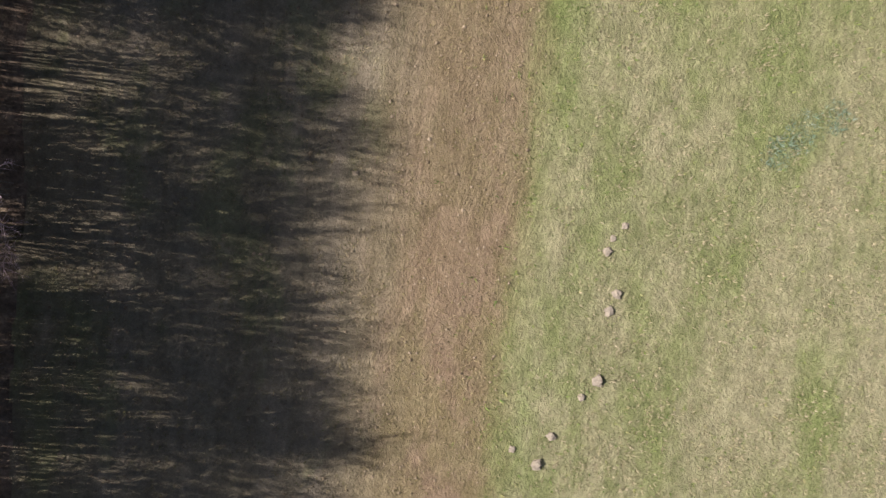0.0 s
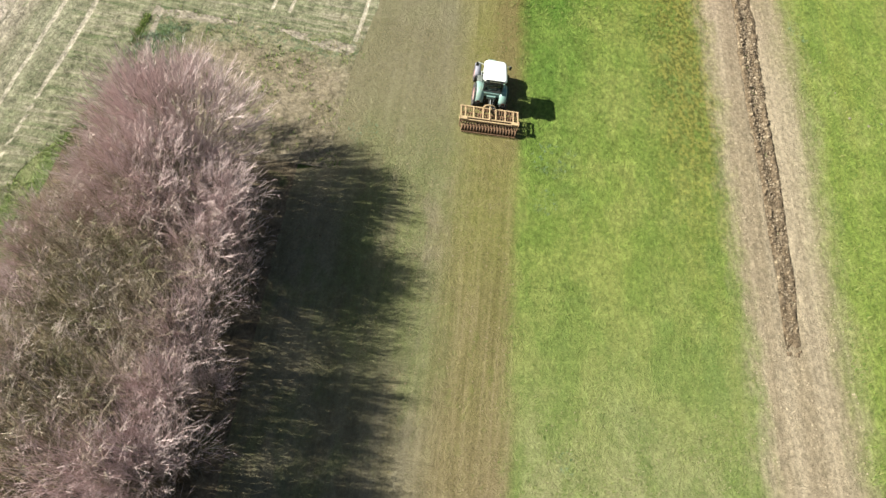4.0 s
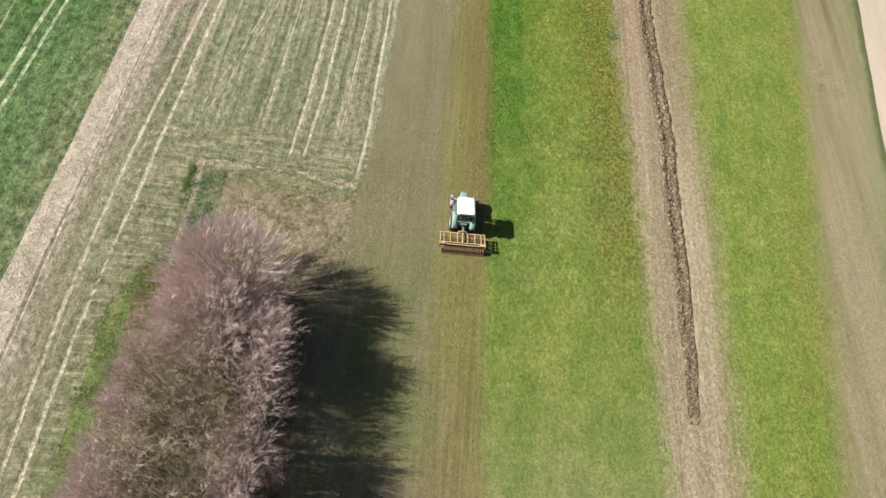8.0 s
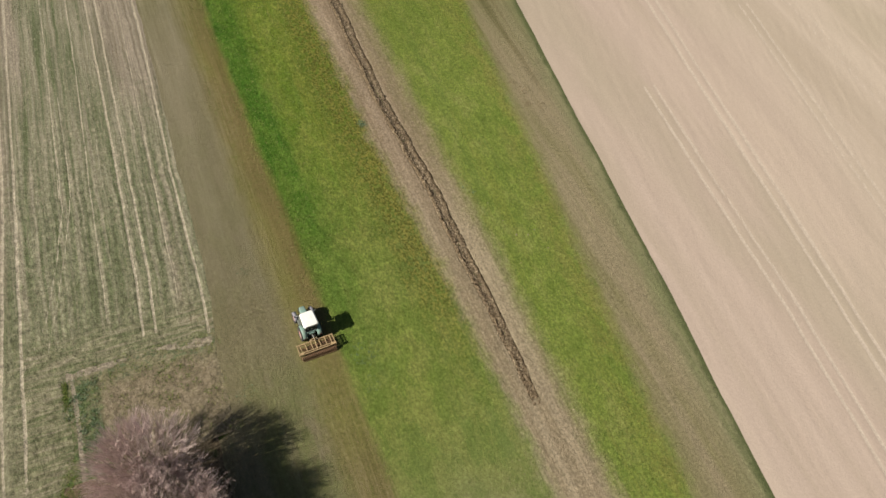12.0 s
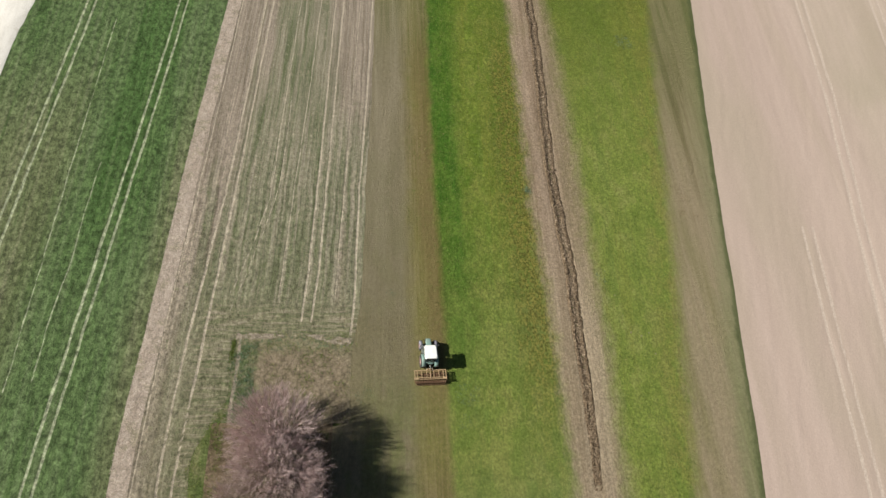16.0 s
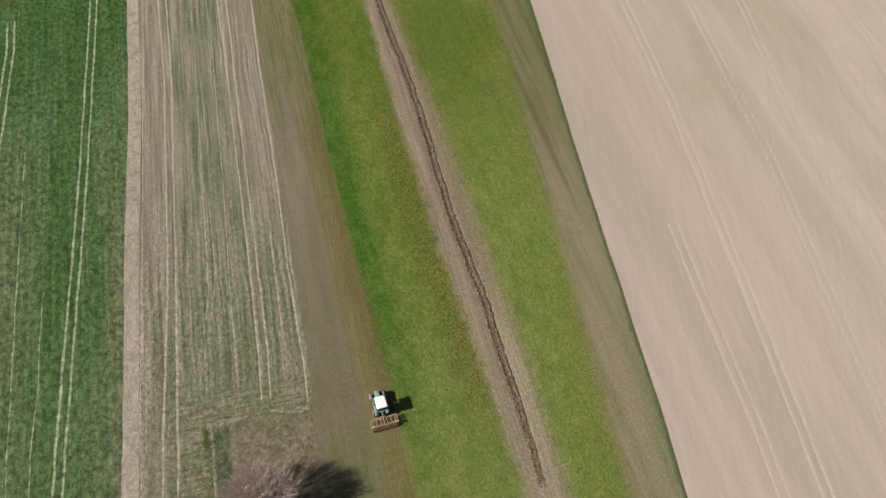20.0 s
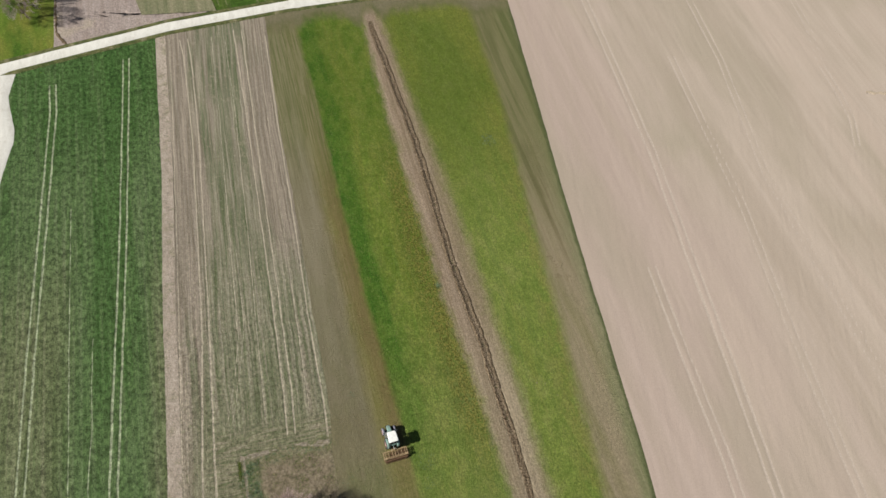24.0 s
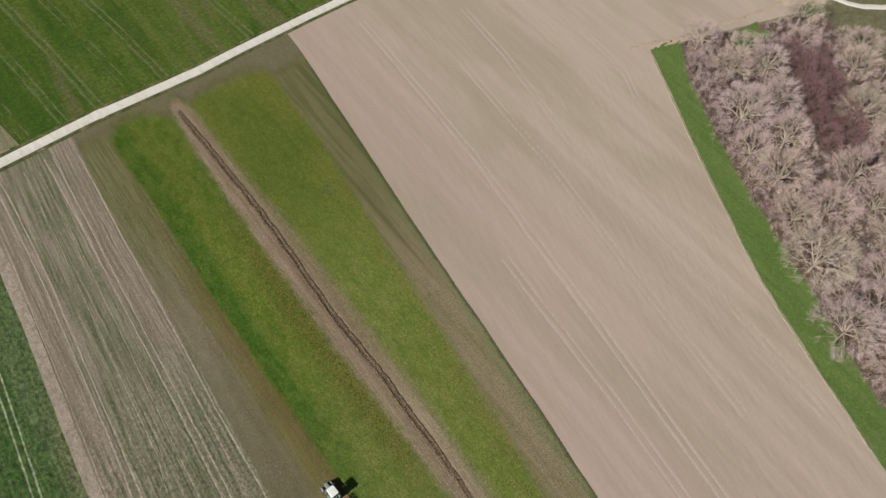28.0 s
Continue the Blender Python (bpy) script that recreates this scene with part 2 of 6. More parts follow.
MAT = {
    "ground": field_material("far_grassland", ((0.3, (0.09, 0.12, 0.03)), (0.7, (0.13, 0.15, 0.05))), blotches=((0.02, 1, 0.5, 0.6, 0.8, (0.24, 0.2, 0.14)),)),
    "chaff": field_material("pale_stubble_edge", ((0.3, (0.285, 0.234, 0.192)), (0.7, (0.395, 0.332, 0.282))), 1.5, 0.2, -2.2, ((0.5, 1, 0.52, 0.66, 0.6, (0.2, 0.185, 0.115)),), 5.0, 0.5),
    "green": field_material("meadow_grass", ((0.3, (0.062, 0.115, 0.014)), (0.5, (0.105, 0.155, 0.022)), (0.72, (0.165, 0.185, 0.045))), 0.35, 0.1, -1.0, ((0.07, 0.35, 0.5, 0.66, 0.75, (0.17, 0.17, 0.035)), (0.11, 0.3, 0.56, 0.7, 0.8, (0.045, 0.105, 0.012)), (0.9, 0.8, 0.6, 0.72, 0.5, (0.21, 0.19, 0.08))), 5.0, 0.5, 0.1),
    "weeds": field_material("green_margin", ((0.3, (0.078, 0.108, 0.034)), (0.55, (0.112, 0.136, 0.050)), (0.7, (0.150, 0.165, 0.066))), 0.8, 0.3, 0, ((0.35, 0.5, 0.55, 0.7, 0.6, (0.2, 0.185, 0.1)),), 5.0, 0.55, 0.14),
    "wood_grass": field_material("deep_green_grass", ((0.3, (0.09, 0.152, 0.04)), (0.7, (0.135, 0.195, 0.06))), 0.4, 0.15, 25, ((0.12, 0.6, 0.52, 0.68, 0.5, (0.17, 0.2, 0.08)),), 3.0, 0.3, 0.14),
    # pinkish litter, darkened so its colour carries shade between the crowns
    "wood_litter": field_material("pinkish_leaf_litter", ((0.3, (0.105, 0.072, 0.062)), (0.7, (0.19, 0.138, 0.118))), 0.8, 0.8, 0, ((0.25, 1, 0.55, 0.68, 0.6, (0.13, 0.12, 0.06)),), 4.0, 0.5, 0.12),
    "litter": field_material("leaf_litter", ((0.3, (0.100, 0.074, 0.047)), (0.7, (0.190, 0.146, 0.099))), 0.8, 0.8, 0, ((0.4, 1, 0.55, 0.68, 0.6, (0.07, 0.085, 0.025)),), 5.0, 0.6, 0.12),
    "gravel": field_material("white_limestone_gravel", ((0.3, (0.6, 0.57, 0.53)), (0.7, (0.72, 0.69, 0.65))), 0.8, 0.3, -75.0, ((0.5, 1, 0.56, 0.7, 0.5, (0.5, 0.46, 0.4)),), 9.0, 0.25, 0.03),
    "lush": field_material("lush_meadow", ((0.3, (0.036, 0.072, 0.011)), (0.5, (0.066, 0.102, 0.017)), (0.75, (0.102, 0.126, 0.034))), 0.25, 0.08, 14.0, ((0.05, 0.4, 0.48, 0.62, 0.75, (0.038, 0.080, 0.012)), (0.035, 0.3, 0.5, 0.62, 0.7, (0.085, 0.128, 0.022)), (0.09, 0.1, 0.52, 0.64, 0.65, (0.118, 0.110, 0.050)), (0.2, 0.3, 0.58, 0.7, 0.5, (0.092, 0.122, 0.027))), 2.4, 0.5, worn=((0.085, 0.112, 0.036), (0.15, 0.155, 0.075))),
    "plough": field_material("ploughed_red_soil", ((0.3, (0.255, 0.2, 0.18)), (0.7, (0.345, 0.285, 0.265))), 1.2, 0.06, 15.0, ((0.08, 1, 0.52, 0.64, 0.7, (0.36, 0.3, 0.24)),), 5.0, 0.5),
    "fallow": field_material("grey_green_fallow", ((0.3, (0.13, 0.14, 0.075)), (0.7, (0.24, 0.215, 0.14))), 0.9, 0.04, 16.0, (), 5.0, 0.4),
    "track": field_material("pale_wheel_track", ((0.3, (0.285, 0.25, 0.18)), (0.7, (0.385, 0.335, 0.255))), 1.5, 0.4, 0, ((0.6, 0.5, 0.6, 0.75, 0.6, (0.2, 0.2, 0.1)),), 8.0, 0.4, 0.03),
    "bare_track": field_material("compacted_loam_track", ((0.3, (0.38, 0.305, 0.23)), (0.7, (0.45, 0.365, 0.28))), 1.0, 0.2, 7.0, (), 4.0, 0.3, 0.03),
    "verge": field_material("verge_grass", ((0.3, (0.07, 0.085, 0.03)), (0.55, (0.13, 0.13, 0.055)), (0.75, (0.24, 0.21, 0.14))), 0.5, 0.6, 0, ((0.25, 1, 0.5, 0.62, 0.7, (0.05, 0.075, 0.02)),), 4.0, 0.6, 0.12),
    "furrow": field_material("turned_dark_clods", ((0.3, (0.105, 0.074, 0.046)), (0.7, (0.185, 0.136, 0.092))), 2.5, 0.5, 0, ((1.3, 1, 0.55, 0.7, 0.8, (0.3, 0.235, 0.16)),), 6.0, 0.7, 0.15),
}

def strip_end(x):
    """Where the strips run out into the headland, by x."""
    return np.interp(x, (-12, -5, 1, 2.5, 4, 9, 14, 16, 17.5, 19, 21.5, 23.5, 26, 35, 44, 47.5, 49, 52, 60), (139, 141, 142.5, 142, 144.5, 146, 145, 142, 141, 146.5, 147, 143.5, 145.5, 146.8, 147.2, 145, 142, 143, 146))


STRIP_LINES = {"past_pass": PASS_W, "past_till": TILL_E, "past_straw": STRAW_W, "past_straw_end": STRAW_E, "past_olive": OLIVE_W, "past_bare": BARE_W}


def strips_material():
    """The worked strips side by side: harrowed soil, fresh pass, grass, straw, grass, mown olive; they run into one another raggedly."""
    n = Nodes("worked_strips")
    ragged = n.times(n.noise(0.9, (1, 0.35, 1), detail=5.0, rough=0.7), 0.5, "SUBTRACT")

    def past(name, wide, rag):
        a = n.t.nodes.new("ShaderNodeAttribute")
        a.attribute_name = name
        return n.span(n.times(a.outputs["Fac"], n.times(ragged, rag), "ADD"), -wide, wide), a.outputs["Fac"]

    streak = n.noise(0.8, (1, 0.03, 1), -1.0, 3.0)
    thin = n.noise(3.2, (1, 0.02, 1), 0.0, 2.0)
    band = n.noise(0.45, (1, 0.05, 1), 0.5, 3.0)
    big = n.noise(0.075, (1, 0.4, 1), 0, 4.0, 0.65)
    mid = n.noise(0.4, (1, 0.5, 1), 0, 4.0, 0.65)
    small = n.noise(1.7, (1, 0.6, 1), 0, 4.0, 0.65)
    speck = n.noise(3.6, (1, 0.75, 1), detail=3.0, rough=0.6)
    crumb = n.noise(7.0, detail=4.0, rough=0.7)
    fine = n.noise(28.0, detail=2.0)
    y = n.axis(1)

    def over(c, amount, value, lo=0.34, hi=0.66):
        return n.mix(amount, c, n.ramp(value, ((lo, (0.15,)), (0.5, (0.5,)), (hi, (0.88,)))), "OVERLAY")

    far = n.span(y, 30, 62)
    # harrowed soil, smooth, with long faint lines
    till = n.ramp(streak, ((0.3, (0.158, 0.134, 0.082)), (0.5, (0.184, 0.158, 0.100)), (0.7, (0.215, 0.182, 0.122))))
    till = n.mix(n.times(n.span(mid, 0.5, 0.66), n.times(n.span(y, 44, 26), 0.6)), till, (0.148, 0.155, 0.068))
    till = n.mix(n.times(n.span(small, 0.57, 0.68), n.times(n.span(y, 44, 26), 0.45)), till, (0.265, 0.225, 0.15))
    till = n.mix(n.times(far, 0.75), till, n.mix(n.span(band, 0.4, 0.6), (0.188, 0.162, 0.106), (0.236, 0.204, 0.144)))
    till = n.mix(n.times(n.times(n.span(y, 84, 62), n.span(y, 28, 42)), 0.45), till, n.mix(n.span(mid, 0.4, 0.62), (0.138, 0.130, 0.066), (0.165, 0.143, 0.088)))
    p_pass, d_pass = past("past_pass", 1.6, 2.5)
    # green regrowth; its colour also offsets the blue tint of the hedge's shade
    regrown = n.times(n.times(n.span(d_pass, -8.5, -5.5), n.span(n.times(y, n.times(mid, 8.0), "ADD"), 42, 30)), n.times(n.span(mid, 0.3, 0.55), n.span(y, 9, 17)))
    till = n.mix(n.times(regrown, 0.55), till, (0.130, 0.152, 0.052))
    p_till, d_till = past("past_till", 0.8, 2.2)
    new_pass = n.ramp(thin, ((0.3, (0.135, 0.113, 0.047)), (0.5, (0.170, 0.143, 0.066)), (0.7, (0.215, 0.172, 0.094))))
    new_pass = n.mix(n.times(n.span(big, 0.42, 0.62), 0.6), new_pass, (0.158, 0.150, 0.045))
    new_pass = n.mix(n.times(n.span(small, 0.53, 0.66), 0.5), new_pass, (0.113, 0.128, 0.031))
    rim = n.times(n.times(n.span(n.times(d_till, n.times(ragged, 2.5), "ADD"), -3.4, -1.2), n.span(y, 24, 38)), n.span(y, 125, 95))
    olive_pass = n.times(n.span(y, 16, 26), n.span(n.times(y, n.times(mid, 20.0), "ADD"), 66, 44))
    new_pass = n.mix(n.times(olive_pass, 0.6), new_pass, n.mix(n.span(small, 0.4, 0.6), (0.152, 0.152, 0.046), (0.202, 0.180, 0.074)))
    new_pass = n.mix(n.times(rim, 0.75), new_pass, n.mix(n.span(band, 0.42, 0.6), (0.118, 0.098, 0.032), (0.162, 0.125, 0.055)))
    red = n.times(n.span(mid, 0.42, 0.56), n.span(n.times(y, n.times(big, 14.0), "ADD"), 14, 3))
    new_pass = n.mix(n.times(red, 0.75), new_pass, (0.245, 0.162, 0.108))
    # meadow
    grass = n.ramp(mid, ((0.3, (0.094, 0.148, 0.020)), (0.48, (0.128, 0.174, 0.028)), (0.66, (0.172, 0.197, 0.044))))
    grass = n.mix(n.times(n.span(streak, 0.5, 0.66), 0.4), grass, (0.172, 0.170, 0.036))
    grass = n.mix(n.times(n.span(big, 0.5, 0.64), 0.5), grass, (0.085, 0.136, 0.017))
    grass = n.mix(n.times(n.span(big, 0.46, 0.34), 0.45), grass, (0.172, 0.186, 0.036))
    grass = n.mix(n.times(n.span(band, 0.55, 0.68), 0.45), grass, (0.095, 0.146, 0.028))
    grass = n.mix(n.times(n.span(small, 0.58, 0.7), 0.28), grass, (0.205, 0.205, 0.070))
    south = n.span(n.times(y, n.times(mid, 14.0), "ADD"), 76.0, 44.0)
    grass = n.mix(n.times(south, 0.68), grass, n.mix(n.span(mid, 0.4, 0.62), (0.148, 0.190, 0.046), (0.203, 0.222, 0.068)))
    blue = n.noise(0.22, (1, 0.5, 1), 0, 4.0, 0.7)
    grass = n.mix(n.times(n.times(n.span(blue, 0.54, 0.66), n.span(y, 62, 40)), 0.2), grass, (0.104, 0.162, 0.056))
    p_straw, d_straw = past("past_straw", 1.3, 3.6)
    lush = n.times(n.times(n.span(n.times(d_till, n.times(ragged, 4.0), "ADD"), 6.5, 2.6), n.span(d_till, -0.5, 0.6)), n.ramp(n.times(n.span(y, 14, 66), 1.0), ((0.0, (0.0,)), (0.35, (0.45,)), (1.0, (1.0,)))))
    grass = n.mix(n.times(lush, n.ramp(band, ((0.4, (0.7,)), (0.6, (1.0,))))), grass, n.mix(n.span(mid, 0.4, 0.62), (0.042, 0.108, 0.013), (0.078, 0.146, 0.022)))
    rust = n.times(n.times(n.times(n.span(n.times(d_straw, n.times(ragged, 6.0), "ADD"), -7.0, -2.6), n.span(d_straw, 1.5, 0.0)), n.span(y, 20, 40)), n.times(n.span(y, 118, 84), n.span(small, 0.34, 0.56)))
    grass = n.mix(n.times(rust, 0.85), grass, n.mix(n.span(speck, 0.42, 0.58), (0.084, 0.084, 0.020), (0.168, 0.144, 0.037)))
    dry = n.times(n.times(n.span(n.times(y, n.times(big, 30.0), "ADD"), 29.0, 14.0), n.span(d_till, -0.8, 1.6)), n.span(mid, 0.18, 0.5))
    grass = n.mix(n.times(dry, 0.85), grass, n.mix(n.span(n.times(n.times(mid, 0.65), n.times(small, 0.35), "ADD"), 0.38, 0.62), (0.212, 0.210, 0.092), (0.318, 0.275, 0.172)))
    grass = n.mix(n.times(n.span(n.times(y, n.times(mid, 12.0), "ADD"), 32, 15), 0.5), grass, n.mix(n.span(mid, 0.4, 0.6), (0.152, 0.176, 0.070), (0.200, 0.204, 0.098)))
    grass = over(over(grass, n.ramp(n.span(y, 12, 40), ((0.0, (0.2,)), (1.0, (0.38,)))), speck), n.ramp(n.span(y, 12, 40), ((0.0, (0.1,)), (1.0, (0.26,)))), small)
    # the lighter second meadow
    p_olive, d_olive = past("past_olive", 1.5, 2.5)
    pale = n.ramp(mid, ((0.32, (0.130, 0.176, 0.035)), (0.5, (0.166, 0.206, 0.047)), (0.68, (0.210, 0.230, 0.070))))
    pale = n.mix(n.times(n.span(band, 0.52, 0.66), 0.6), pale, (0.124, 0.166, 0.040))
    pale = n.mix(n.times(n.span(streak, 0.54, 0.68), 0.5), pale, (0.180, 0.194, 0.046))
    pale = n.mix(n.times(n.times(n.span(d_olive, -6.0, -1.0), n.span(mid, 0.36, 0.6)), 0.6), pale, (0.176, 0.168, 0.046))
    pale = n.mix(n.times(n.span(n.times(y, n.times(mid, 20.0), "ADD"), 72, 128), 0.68), pale, n.mix(n.span(big, 0.4, 0.62), (0.080, 0.112, 0.015), (0.130, 0.142, 0.024)))
    pale = over(over(pale, 0.32, speck), 0.2, small)
    # straw
    straw = n.ramp(streak, ((0.3, (0.224, 0.166, 0.117)), (0.5, (0.275, 0.208, 0.151)), (0.7, (0.330, 0.254, 0.192))))
    straw = n.mix(n.times(n.span(small, 0.56, 0.68), 0.55), straw, (0.185, 0.138, 0.082))
    straw = n.mix(n.times(n.span(big, 0.55, 0.7), 0.5), straw, (0.194, 0.162, 0.083))
    straw = n.mix(n.times(n.span(n.times(d_straw, n.times(ragged, 3.0), "ADD"), 4.2, 7.0), 0.65), straw, n.mix(n.span(small, 0.42, 0.6), (0.170, 0.150, 0.072), (0.225, 0.182, 0.116)))
    straw = n.mix(n.times(n.span(y, 62, 34), 0.6), straw, n.mix(n.span(streak, 0.36, 0.64), (0.252, 0.204, 0.136), (0.345, 0.284, 0.198)))
    straw = over(over(straw, 0.32, speck), 0.14, thin)
    # mown strip: brown in the middle, long dark lines, greener beside the bare field
    olive = n.ramp(band, ((0.3, (0.180, 0.160, 0.078)), (0.45, (0.222, 0.190, 0.110)), (0.6, (0.266, 0.219, 0.143)), (0.72, (0.228, 0.184, 0.116))))
    olive = n.mix(n.times(n.span(big, 0.5, 0.62), 0.5), olive, (0.272, 0.218, 0.148))
    olive = n.mix(n.times(n.span(streak, 0.54, 0.64), n.times(n.span(y, 52, 80), 0.6)), olive, (0.120, 0.094, 0.052))
    green_side = n.span(n.times(d_olive, n.times(ragged, 3.0), "ADD"), 5.0, 8.6)
    olive = n.mix(n.times(green_side, 0.7), olive, n.mix(n.span(streak, 0.4, 0.62), (0.146, 0.168, 0.076), (0.206, 0.204, 0.112)))
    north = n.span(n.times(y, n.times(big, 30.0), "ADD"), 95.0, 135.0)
    olive = n.mix(n.times(n.span(n.times(y, n.times(big, 30.0), "ADD"), 78.0, 122.0), 0.75), olive, n.mix(n.span(band, 0.42, 0.58), (0.096, 0.104, 0.036), (0.142, 0.140, 0.060)))
    olive = over(olive, 0.07, thin)
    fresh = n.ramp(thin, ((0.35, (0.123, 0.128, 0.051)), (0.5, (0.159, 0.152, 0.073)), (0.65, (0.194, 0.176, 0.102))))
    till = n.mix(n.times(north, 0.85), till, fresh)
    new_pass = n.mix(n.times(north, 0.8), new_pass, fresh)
    new_pass = n.mix(n.times(n.span(n.times(y, n.times(mid, 6.0), "ADD"), 18, 8), 0.6), new_pass, n.mix(n.span(small, 0.4, 0.6), (0.165, 0.124, 0.072), (0.215, 0.162, 0.100)))
    grass = n.mix(n.times(n.span(y, 96, 118), 0.4), grass, n.mix(n.span(mid, 0.4, 0.6), (0.058, 0.104, 0.011), (0.100, 0.130, 0.020)))
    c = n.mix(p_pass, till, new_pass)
    c = over(c, 0.08, thin, 0.32, 0.68)
    c = n.mix(p_till, c, grass)
    c = n.mix(p_straw, c, straw)
    c = n.mix(past("past_straw_end", 1.9, 3.6)[0], c, pale)
    c = n.mix(p_olive, c, olive)
    c = n.mix(n.times(past("past_bare", 0.5, 1.5)[0], 0.8), c, (0.072, 0.087, 0.036))
    p_end, d_end = past("past_end", 2.2, 5.0)
    worn = n.ramp(mid, ((0.35, (0.113, 0.118, 0.049)), (0.5, (0.141, 0.133, 0.065)), (0.65, (0.169, 0.149, 0.084))))
    worn = n.mix(n.times(n.span(n.times(d_end, n.times(ragged, 4.0), "ADD"), 1.0, 5.0), 0.8), worn, n.mix(n.span(small, 0.4, 0.6), (0.162, 0.140, 0.088), (0.194, 0.166, 0.111)))
    c = n.mix(p_end, c, worn)
    lumps = n.noise(2.6, (1, 0.7, 1), detail=6.0, rough=0.8)
    c = over(c, n.times(n.span(y, 62, 30), 0.26), lumps)
    c = over(c, 0.24, crumb, 0.3, 0.72)
    c = over(c, 0.16, fine, 0.3, 0.7)
    return n.done(c, 0.95, n.times(n.times(crumb, n.times(fine, 0.4), "ADD"), lumps, "ADD"), 0.1, spec=0.1)


def stubble_material():
    """Stubble with cover crop: straight drill streaks, pinkish bare bands and greener bands side by side."""
    n = Nodes("cover_crop_stubble")
    a = n.t.nodes.new("ShaderNodeAttribute")
    a.attribute_name = "across"
    u, y = a.outputs["Fac"], n.axis(1)
    at = n.t.nodes.new("ShaderNodeCombineXYZ")
    n.link(u, at.inputs[0])
    n.link(n.times(y, 0.01), at.inputs[1])

    def drill(scale, along, detail=3.0):
        mp = n.t.nodes.new("ShaderNodeMapping")
        mp.inputs["Scale"].default_value = (scale, along, 1)
        n.link(at.outputs[0], mp.inputs[0])
        nz = n.t.nodes.new("ShaderNodeTexNoise")
        nz.inputs["Scale"].default_value, nz.inputs["Detail"].default_value = 1.0, detail
        n.link(mp.outputs[0], nz.inputs["Vector"])
        return nz.outputs[0]

    thin, broad = drill(48.0, 5.0), drill(13.0, 2.5)
    patchy = n.noise(0.11, (1, 0.35, 1), -2.0, 5.0, 0.65)
    spots = n.noise(1.3, (1, 0.6, 1), 0.0, 5.0, 0.7)
    pink = n.ramp(thin, ((0.32, (0.178, 0.148, 0.114)), (0.5, (0.240, 0.200, 0.160)), (0.66, (0.305, 0.254, 0.208))))
    green = n.ramp(thin, ((0.34, (0.105, 0.118, 0.064)), (0.5, (0.172, 0.168, 0.112)), (0.66, (0.262, 0.234, 0.176))))
    band = n.ramp(u, ((0.1, (0.0,)), (0.24, (0.15,)), (0.36, (0.8,)), (0.62, (1.0,)), (0.74, (0.6,)), (0.84, (0.3,)), (0.97, (0.15,))))
    near = n.span(y, 90.0, 40.0)
    lean = n.times(n.times(band, n.times(n.times(broad, 0.5, "SUBTRACT"), 2.2), "ADD"), n.times(n.times(near, n.span(u, 0.06, 0.22)), 0.5), "ADD")
    lean = n.times(lean, n.times(n.times(patchy, 0.5, "SUBTRACT"), 1.6), "ADD")
    c = n.mix(n.span(lean, 0.15, 1.0), pink, green)
    c = n.mix(n.times(n.span(spots, 0.55, 0.68), n.times(n.span(y, 110, 45), 0.65)), c, (0.100, 0.124, 0.056))
    c = n.mix(n.times(n.span(spots, 0.46, 0.34), 0.35), c, (0.351, 0.294, 0.228))
    c = n.mix(0.26, c, n.ramp(drill(105.0, 3.0, 2.0), ((0.34, (0.22,)), (0.5, (0.5,)), (0.66, (0.85,)))), "OVERLAY")
    c = n.mix(n.times(n.span(n.times(y, n.times(patchy, 30.0), "ADD"), 76, 44), n.times(n.span(u, 0.02, 0.2), 0.5)), c, n.mix(n.span(spots, 0.42, 0.6), (0.118, 0.130, 0.066), (0.175, 0.165, 0.100)))
    turning = n.times(n.span(n.times(y, n.times(patchy, 5.0), "ADD"), 47.5, 44.0), n.span(u, 0.18, 0.3))
    c = n.mix(n.times(turning, 0.8), c, n.ramp(n.noise(1.5, (0.1, 1.6, 1), 4.0, 5.0, 0.7), ((0.36, (0.092, 0.108, 0.052)), (0.5, (0.165, 0.158, 0.098)), (0.64, (0.285, 0.245, 0.185)))))
    c = n.tracks(c, (0.34, 0.293, 0.23), (0.45, 0.388, 0.315))
    g = n.noise(4.0, detail=5.0, rough=0.7)
    f = n.noise(26.0, detail=2.0)
    lumps = n.noise(1.9, (1, 0.7, 1), detail=6.0, rough=0.8)
    c = n.mix(n.times(n.span(y, 100, 45), 0.75), c, n.ramp(lumps, ((0.34, (0.15,)), (0.5, (0.5,)), (0.66, (0.88,)))), "OVERLAY")
    c = n.mix(0.4, c, n.ramp(g, ((0.3, (0.22,)), (0.5, (0.5,)), (0.72, (0.88,)))), "OVERLAY")
    c = n.mix(0.3, c, n.ramp(f, ((0.3, (0.3,)), (0.7, (0.75,)))), "OVERLAY")
    return n.done(c, 0.95, n.times(n.times(g, n.times(f, 0.4), "ADD"), lumps, "ADD"), 0.11, spec=0.1)


